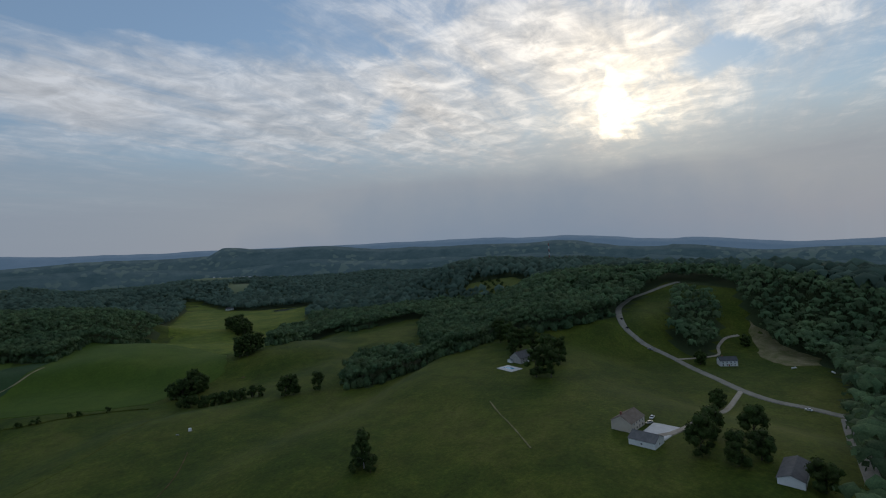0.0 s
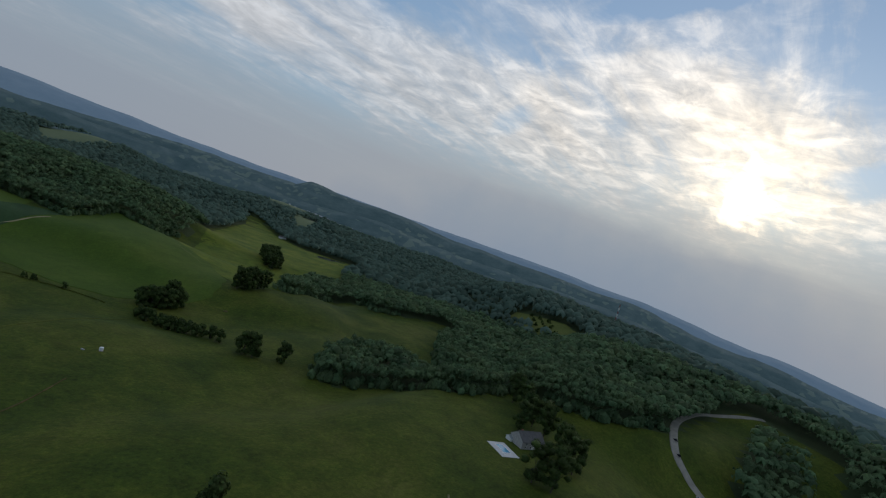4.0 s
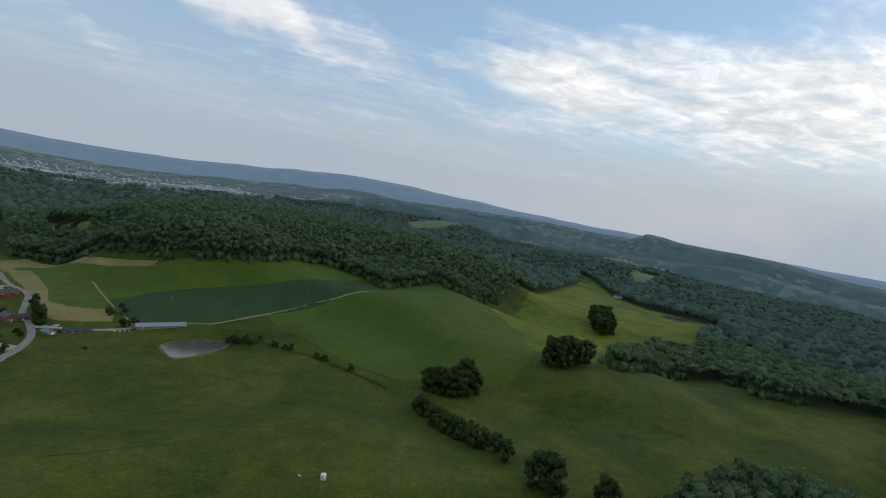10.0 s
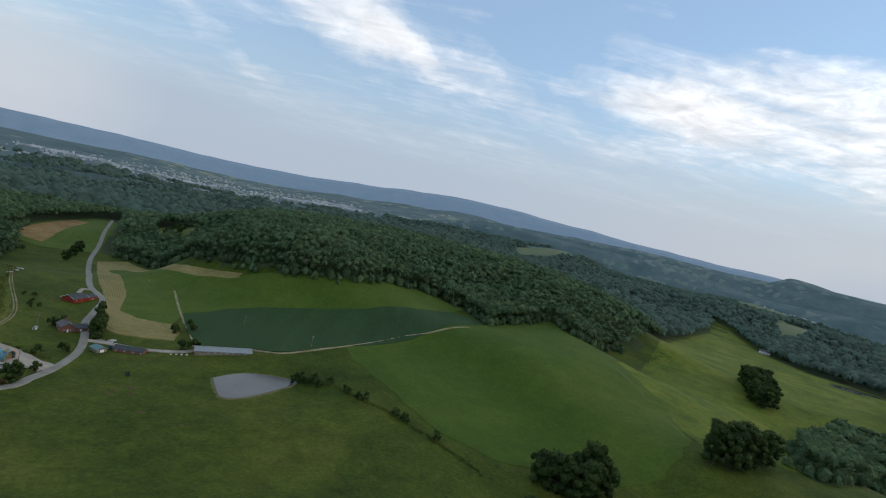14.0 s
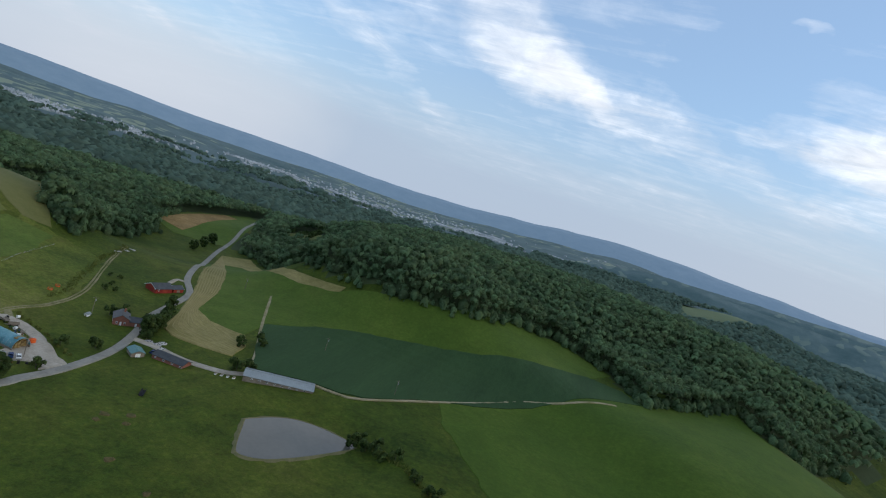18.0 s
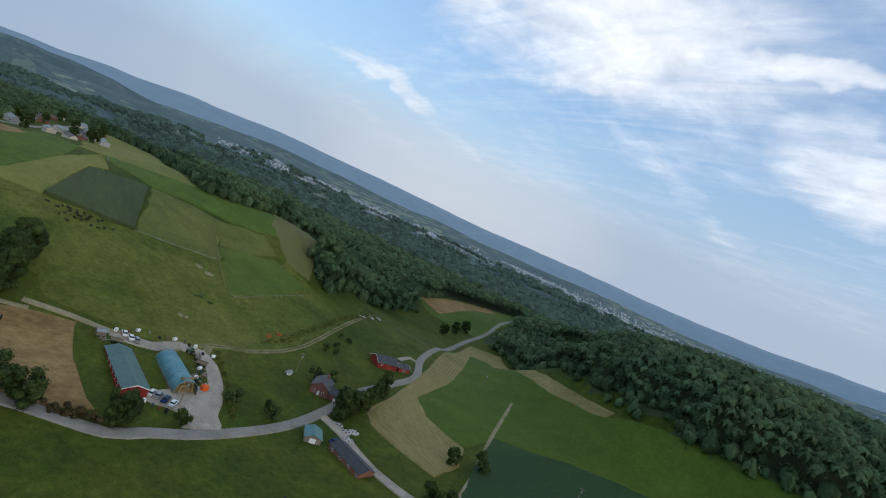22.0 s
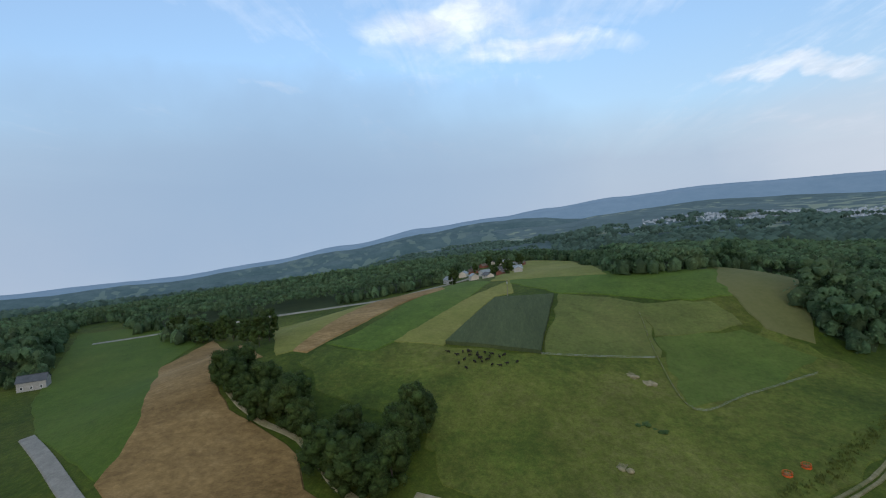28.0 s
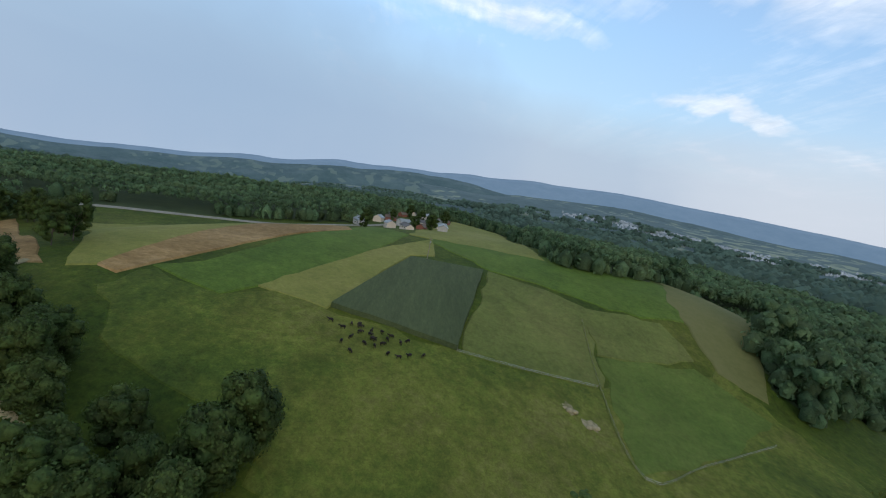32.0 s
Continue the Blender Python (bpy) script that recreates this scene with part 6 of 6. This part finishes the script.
def junk():
    rng = random.Random(12)
    for i, (x, y) in enumerate(YARD_JUNK[1:]):
        kind = i % 3
        yaw = rng.random() * 180
        if kind == 0:
            e = thing("farm_wagon", x, y, yaw, "old rusty farm wagon in the yard", "wagon", "yard clutter")
            part("bed", box(1.9, 4.2, 0.25, 0, 0, 0.9, bevel=0.04), WOOD, e)
            for s in (-1, 1):
                part("side_board", box(0.08, 4.2, 0.6, s * 0.92, 0, 1.15), WOOD, e)
                for q in (-1.4, 1.4):
                    part("wheel", rod(0.42, 0.2, s * 0.95 - 0.1, q, 0.42, seg=10, roll=90), BLACK, e)
            part("drawbar", box(0.12, 1.8, 0.12, 0, 2.9, 0.6), STEEL, e)
        elif kind == 1:
            e = thing("wood_pile", x, y, yaw, "pile of weathered boards and scrap in the yard", "scrap pile", "yard clutter")
            for k in range(9):
                part("board", box(0.3, rng.uniform(2, 4), 0.12, rng.uniform(-1.2, 1.2), rng.uniform(-0.6, 0.6), 0.06 + 0.13 * (k // 2), rng.uniform(-25, 25)), WOOD, e)
        else:
            e = thing("implement", x, y, yaw, "dark green farm implement with steel tines", "farm machine", "yard clutter")
            part("frame", box(3.2, 0.25, 0.25, 0, 0, 0.8), GREEN_PAINT, e)
            part("hitch", box(0.2, 1.8, 0.2, 0, 0.9, 0.75), GREEN_PAINT, e)
            for k in range(6):
                part("tine", rod(0.05, 0.8, -1.4 + 0.56 * k, -0.1, 0.0, seg=5, pitch=12), STEEL, e)
            for s in (-1.5, 1.5):
                part("wheel", rod(0.5, 0.25, s - 0.12, 0.2, 0.5, seg=10, roll=90), BLACK, e)


junk()


def yard_clutter():
    """Drums, pallets, tyres, wrapped bales and scrap that lie along the edges of the farm yard."""
    rng = random.Random(44)
    spots = [(p.x + rng.uniform(-1.2, 1.2), p.y + rng.uniform(-1, 1)) for p in smooth_line([(-268, 187), (-270, 196), (-271, 206), (-268, 215), (-262, 222)], 2.6)]
    spots += [(p.x + rng.uniform(-1.5, 1.5), p.y + rng.uniform(-1.2, 1.2)) for p in smooth_line([(-240, 212), (-246, 214), (-253, 216)], 1.5)]
    spots += [(p.x + rng.uniform(-0.5, 0.5), p.y) for p in smooth_line([(-234, 194), (-241, 193), (-248, 192)], 2.6)]
    spots += [(p.x, p.y + rng.uniform(-0.6, 0.6)) for p in smooth_line([(-226, 190), (-222, 196), (-219, 201)], 2.4)]
    for x, y in spots:
        kind, yaw = rng.randrange(5), rng.random() * 180
        if kind == 0:
            e = thing("oil_drum", x, y, yaw, "rusty steel drum standing in the yard", "drum", "drums", sink=0.02)
            part("shell", rod(0.32, 0.9, 0, 0, 0.4, seg=12), rng.choice((RED, STEEL, BLUE_PAINT)), e)
            for z in (0.68, 0.98):
                part("rib", rod(0.34, 0.05, 0, 0, z, seg=12), STEEL, e)
        elif kind == 1:
            e = thing("wrapped_bale", x, y, yaw, "white plastic wrapped round bale lying in the yard", "bale", "wrapped bales", sink=0.02)
            part("wrap", rod(0.7, 1.3, -0.65, 0, 1.1, seg=16, roll=90), WHITE, e)
            part("end_fold", rod(0.3, 1.36, -0.68, 0, 1.1, seg=10, roll=90), STONE, e)
        elif kind == 2:
            e = thing("tyre_stack", x, y, yaw, "stack of worn black tractor tyres", "tyres", "tyre stacks", sink=0.02)
            for k in range(rng.randint(2, 4)):
                part("tyre", rod(0.6 - 0.05 * k, 0.26, rng.uniform(-0.1, 0.1), rng.uniform(-0.1, 0.1), 0.4 + 0.28 * k, 0.55, 14), BLACK, e)
        elif kind == 3:
            e = thing("pallet_stack", x, y, yaw, "stack of weathered wooden pallets", "pallets", "pallet stacks", sink=0.02)
            for k in range(rng.randint(2, 5)):
                part("pallet", box(1.2, 1.0, 0.13, 0, 0, 0.4 + 0.15 * k, rng.uniform(-8, 8)), WOOD, e)
        else:
            e = thing("scrap_heap", x, y, yaw, "small heap of rusty scrap iron and boards", "scrap", "scrap heaps", sink=0.02)
            for k in range(7):
                part("piece", box(0.12, rng.uniform(0.8, 2.4), 0.1, rng.uniform(-0.6, 0.6), rng.uniform(-0.6, 0.6), 0.38 + 0.09 * k, rng.random() * 180, pitch=rng.uniform(-12, 12)), rng.choice((WOOD, STEEL, RED, BLACK)), e)


yard_clutter()


def wrapped_piles():
    for i, (x, y) in enumerate(BALES_WRAP):
        e = thing("covered_pile", x, y, 40 * i, "round feed pile under a pale grey-green cover", "feed pile", "covered piles by the lane")
        bm = bmesh.new()
        bmesh.ops.create_uvsphere(bm, u_segments=14, v_segments=8, radius=1.0, matrix=Matrix.Translation((0, 0, 0.1)) @ Matrix.Diagonal((2.4, 2.3, 0.55, 1)))
        for v in bm.verts:
            v.co += v.co.normalized() * 0.15 * noise.noise(v.co * 0.9 + Vector((i * 7, 0, 0)))
        part("cover", bm, STONE, e, smooth=True)
        for k in range(5):
            part("tyre", rod(0.35, 0.16, 1.3 * math.cos(k * 1.26), 1.2 * math.sin(k * 1.26), 0.5, seg=10), BLACK, e)


wrapped_piles()


def beehives(x, y, n, yaw):
    for i in range(n):
        a = radians(yaw)
        e = thing("field_table", x + 3.2 * i * math.cos(a), y + 3.2 * i * math.sin(a), yaw, "low pale stacked crates beside the lane", "crates", "crates by the lane")
        part("crate", box(1.2, 2.0, 0.7, 0, 0, 0, bevel=0.05), WHITE, e)
        part("lid", box(1.3, 2.1, 0.1, 0, 0, 0.7), WOOD, e)


beehives(LANE_BARN[3][0] - 2, LANE_BARN[3][1] - 6, 4, 20)


def fence(name, pts, label, gap=6.0):
    e = thing(name, *pts[0], 0, label, "fence", z=0.0)
    e.matrix_world = Matrix.Identity(4)
    line = smooth_line(pts, gap)
    post = rod(0.09, 1.4, 0, 0, -0.2, 0.08, 6)
    me = bpy.data.meshes.new("post")
    post.to_mesh(me)
    post.free()
    me.materials.append(WOOD)
    for p in line:
        o = new("post", me)
        o.parent = e
        o.matrix_basis = pose(p.x, p.y, ground_height(p.x, p.y))
    for h in (0.5, 0.95):
        verts, faces = [], []
        for i, p in enumerate(line):
            z = ground_height(p.x, p.y) + h
            verts += [(p.x - 0.03, p.y, z), (p.x + 0.03, p.y, z), (p.x, p.y, z + 0.05)]
            if i:
                a = 3 * i
                faces += [(a - 3 + k, a - 3 + (k + 1) % 3, a + (k + 1) % 3, a + k) for k in range(3)]
        me2 = bpy.data.meshes.new("wire")
        me2.from_pydata(verts, [], faces)
        me2.materials.append(STEEL)
        o = new("wire", me2)
        o.parent = e
    return e


fence("pasture_fence", FENCE_LINE, "wooden post and wire fence across the hill pasture")
fence("corn_fence", FENCE_B, "post and wire fence beside the corn")
ribbon("fence_strip", FENCE_LINE, 0.7, OLIVE_GRASS, 0.4, "strip of tall dry grass under the fence", "grass strip", rough=0.8)
ribbon("corn_headland", FENCE_B, 0.9, OLIVE_GRASS, 0.45, "strip of tall dry grass beside the corn", "grass strip", rough=0.8)


def swaths():
    """Rows of raked hay that run round the cut strip."""
    outer = YELLOW[:8]
    for k in range(9):
        f = 0.06 + 0.11 * k
        pts = []
        for i, (ox, oy) in enumerate(outer):
            j = min(range(14, len(YELLOW)), key=lambda q: (YELLOW[q][0] - ox) ** 2 + (YELLOW[q][1] - oy) ** 2)
            ix, iy = YELLOW[j]
            pts.append((ox + (ix - ox) * f, oy + (iy - oy) * f))
        ribbon("hay_swath", pts, 0.7, PALE_STRAW, 0.58, "raked swath of yellow hay curving round the field", "hay", thick=0.12, rough=0.8, kind="")


swaths()


def pool():
    e = thing("swimming_pool", *POOL[0], 65, "blue swimming pool with a white concrete surround", "pool", z=max(ground_height(*p) for p in POOL_DECK) + 0.1)
    part("surround", box(19, 13, 1.6, 0, 0, -1.5, bevel=0.05), CONCRETE, e)
    part("water", box(10, 5, 0.08, 1, -0.5, 0.1), POOL_WATER, e)
    part("coping", box(10.8, 5.8, 0.06, 1, -0.5, 0.09), WHITE, e)
    for k in (-7, -5):
        part("lounger", box(0.7, 1.9, 0.3, k, 3.5, 0.1, 20), WHITE, e)


pool()
gable("cabana", POOL_HOUSE[0][0] - 6, POOL_HOUSE[0][1] + 8, 70, 6, 5, 2.6, 1.2, WHITE, TIN, "small white pool cabana beside the pool", "cabana")


def burdock():
    rng = random.Random(2)
    for name, spots, mat, label in (("weed_patch", [BURDOCK[0], (BURDOCK[0][0] + 4, BURDOCK[0][1] + 3)], LEAVES, "patch of dark coarse weeds in the pasture"), ("rock_outcrop", ROCKS + [RING[0]], DIRT, "low tan rocks and bare earth in the pasture"), ("stone_heap", ROCKPILE, STONE, "heap of pale field stones at the wood edge")):
        for x, y in spots:
            e = thing(name, x, y, rng.random() * 90, label, "weeds" if mat is LEAVES else "rocks", name + "s")
            for k in range(9):
                bm = bmesh.new()
                r = rng.uniform(0.5, 1.3)
                bmesh.ops.create_icosphere(bm, subdivisions=2, radius=r, matrix=pose(rng.uniform(-2.5, 2.5), rng.uniform(-1.5, 1.5), 0.05, 0, 0, rng.random() * 90) @ Matrix.Diagonal((1, 0.8, 0.55, 1)))
                for v in bm.verts:
                    v.co += Vector((noise.noise(v.co * 1.3), noise.noise(v.co * 1.7), 0)) * 0.3
                part("clump" if mat is LEAVES else "stone", bm, mat, e)


burdock()
gable("white_coop", WHITE_SHED[0][0], WHITE_SHED[0][1], 20, 2.4, 1.9, 1.5, 0.5, WHITE, TIN, "small white coop in the farm garden", "coop", doors=[("S", 0, -0.1, 0.7, 1.2, WOOD)])


def tower():
    x, y = TOWER[0]
    e = thing("radio_mast", x, y, 0, "tall red and white lattice mast on the wooded ridge", "mast", sink=0.5)
    h, n = 62.0, 8
    for i in range(n):
        z0, w0, w1 = i * h / n, 1.6 - 0.15 * i, 1.6 - 0.15 * (i + 1)
        bm = bmesh.new()
        for sx in (-1, 1):
            for sy in (-1, 1):
                rod(0.22, h / n, sx * w0, sy * w0, z0, seg=5, bm=bm)
            rod(0.12, math.hypot(h / n, 2 * w0), sx * w0, -w0, z0, seg=4, bm=bm, pitch=-math.degrees(math.atan2(2 * w0, h / n)))
        part("section", bm, RED if i % 2 else WHITE, e)


tower()


def dead_tree():
    rng = random.Random(6)
    e = thing("dead_tree", *SNAG[0], 0, "bare pale dead tree among dark bushes in the pasture", "tree")
    part("trunk", rod(0.4, 10, 0, 0, -0.5, 0.15, 8), STONE, e)
    for k in range(9):
        part("branch", rod(0.13, rng.uniform(2.5, 5), 0, 0, rng.uniform(4, 9), 0.03, 6, pitch=rng.uniform(30, 65), yaw=40 * k), STONE, e)


dead_tree()
plant("bush", [(SNAG[0][0] + dx, SNAG[0][1] + dy) for dx, dy in ((-6, 3), (5, -2), (2, 7), (-3, -7))], 0.9, "bushes round the dead tree")
plant("slim", [(SNAG[0][0] + dx, SNAG[0][1] + dy) for dx, dy in ((1, 1),)], 1.6, "bushes round the dead tree")


def bare_patches():
    rng = random.Random(21)
    for i, (x, y, r) in enumerate(((-163, 205, 2.6), (-170, 199, 2.2), (-168, 194, 1.6), (-159, 200, 1.8), (-143, 180, 2.0), (-346, 231, 3.0), (-341, 236, 3.2), (-293, 215, 2.2), (-120, 175, 1.6), (145, 185, 3.0))):
        poly = [(x + r * rng.uniform(0.4, 1.1) * math.cos(k * 0.7), y + r * rng.uniform(0.3, 0.9) * math.sin(k * 0.7)) for k in range(9)]
        drape("bare_patch", poly, RUT if x < -250 else BROWN_WEEDS, 0.34, "bare earth and brown weeds in the pasture grass", "bare earth", 3.0, 0.6)


bare_patches()


def feeder(x, y, yaw):
    e = thing("hay_feeder", x, y, yaw, "dark steel hay feeder lying in the pasture", "feeder", sink=-0.1)
    part("trough", prism([(-0.9, 0.3), (-0.5, 0.0), (0.5, 0.0), (0.9, 0.3), (1.0, 0.9), (0.85, 0.9), (0.45, 0.25), (-0.45, 0.25), (-0.85, 0.9), (-1.0, 0.9)], 6.0), BLACK, e)
    for q in (-2.4, 2.4):
        for s in (-0.7, 0.7):
            part("leg", rod(0.06, 0.5, s, q, -0.3, seg=6), STEEL, e)


feeder(-176, 222, 35)


def weed_line():
    rng = random.Random(17)
    for p in smooth_line(WEEDLINE, 3.2):
        e = thing("weed_clump", p.x + rng.uniform(-1, 1), p.y + rng.uniform(-1, 1), rng.random() * 360, "ragged pale green weed clump beside the gravel drive", "weeds", "weeds along the drive")
        bm = bmesh.new()
        for _ in range(60):
            a, r = rng.random() * 6.28, rng.uniform(0, 1.3)
            q = Vector((r * math.cos(a), r * math.sin(a), 0))
            up = Vector((rng.uniform(-0.3, 0.3), rng.uniform(-0.3, 0.3), rng.uniform(0.4, 1.2)))
            side = Vector((math.sin(a), -math.cos(a), 0)) * 0.12
            bm.faces.new([bm.verts.new(v) for v in (q - side, q + side, q + up + side * 0.4, q + up - side * 0.4)])
        part("stems", bm, OLIVE_GRASS, e)


weed_line()


def creek_weeds():
    rng = random.Random(31)
    bm = bmesh.new()
    for p in smooth_line(CREEK, 0.7) + smooth_line(DITCH, 0.7):
        for _ in range(3):
            q = Vector((p.x + rng.gauss(0, 1.3), p.y + rng.gauss(0, 1.3), 0))
            q.z = ground_height(q.x, q.y)
            for _ in range(5):
                a = rng.random() * 6.28
                up = Vector((rng.uniform(-0.4, 0.4), rng.uniform(-0.4, 0.4), rng.uniform(0.3, 1.1)))
                side = Vector((math.sin(a), -math.cos(a), 0)) * 0.16
                c = q + Vector((rng.uniform(-0.4, 0.4), rng.uniform(-0.4, 0.4), 0))
                bm.faces.new([bm.verts.new(v) for v in (c - side, c + side, c + up + side * 0.4, c + up - side * 0.4)])
    me = bpy.data.meshes.new("creek_weeds")
    bm.to_mesh(me)
    bm.free()
    me.materials.append(OLIVE_GRASS)
    tagged(new("creek_weeds", me), "tall pale weeds along the ditches beside lane and pond", "weeds", kind="stuff")


creek_weeds()


def boat(x, y, yaw):
    e = thing("covered_boat", x, y, yaw, "small boat under a white cover on the dry clearing", "boat", sink=-0.1)
    bm = prism([(-1.0, 1.0), (-0.7, 0.3), (0.7, 0.3), (1.0, 1.0)], 4.6)
    for v in bm.verts:
        if v.co.y > 2:
            v.co.x *= 0.25
    hull = part("hull", bm, WHITE, e)
    bm = prism([(-1.02, 1.02), (1.02, 1.02), (0.3, 1.5), (-0.3, 1.5)], 4.5)
    for v in bm.verts:
        if v.co.y > 2:
            v.co.x *= 0.3
    part("cover", bm, WHITE, hull)
    for q in (-1.2, 1.2):
        part("wheel", rod(0.3, 0.2, q - 0.1, -0.4, 0.3, seg=10, roll=90), BLACK, e)


boat(287, -373, 40)
boat(278, -400, 110)
car(57, -292, 60, STEEL, "grey car beside the white garage", "house cars", 0.4)
car(66, -292, 80, WHITE, "white car beside the pale house", "house cars", 0.4)


def far_town():
    """The houses of a distant town, as small as grains from here."""
    rng = random.Random(9)
    verts, faces = [], []
    def house(x, y, w, d, h, turn=0.0):
        z, k = ground_height(x, y) + 1, len(verts)
        c, q = math.cos(turn), math.sin(turn)
        for px, py, pz in [(sx * w, sy * d, sz * h) for sz in (0, 1) for sx, sy in ((-1, -1), (1, -1), (1, 1), (-1, 1))] + [(0, -d, h + 3), (0, d, h + 3)]:
            verts.append((x + px * c - py * q, y + px * q + py * c, z + pz))
        faces.extend(tuple(k + i for i in f) for f in ((0, 1, 5, 4), (1, 2, 6, 5), (2, 3, 7, 6), (3, 0, 4, 7), (4, 8, 9, 7), (5, 6, 9, 8), (4, 5, 8), (6, 7, 9)))

    # bearing from, to; nearest and farthest; how many; how large
    for lo, hi, r0, r1, n, size in ((134, 165, 2000, 2800, 1500, 0.65), (93, 136, 2300, 3500, 520, 0.85), (42, 54, 2450, 3000, 130, 0.9), (66, 92, 2600, 3600, 70, 1.0)):
        for _ in range(n):
            a = radians(rng.triangular(lo, hi, (lo + hi) / 2))
            r = rng.triangular(r0, r1, r0 + 0.35 * (r1 - r0))
            w, d, h = size * rng.uniform(3, 6.5), size * rng.uniform(3, 6.5), rng.uniform(3, 6)
            if rng.random() < 0.05:
                w *= 3
            house(CENTRE[0] + r * math.cos(a), CENTRE[1] + r * math.sin(a), w, d, h, rng.random() * 3.14)
    # long pale warehouse and greenhouse roofs in rows across the valley
    for lo, hi, r, n, long in ((97.5, 106, 2750, 13, 34), (98, 103, 2900, 8, 40), (91, 94, 2500, 6, 26), (90.5, 93.5, 2420, 5, 22), (114, 120, 2700, 5, 24), (124, 131, 2850, 8, 26)):
        for i in range(n):
            a = radians(lo + (hi - lo) * (i + rng.uniform(-0.3, 0.3)) / n)
            q = r + rng.uniform(-60, 60)
            house(CENTRE[0] + q * math.cos(a), CENTRE[1] + q * math.sin(a), 9, long * rng.uniform(0.6, 1.3), 6, a)
    # all houses share the roof colour with its painted glow
    tagged(mesh_ob("far_town", verts, faces, HAZED_ROOFS), "pale roofs of a distant town below the mountain, with painted glow", "town", kind="stuff")


far_town()
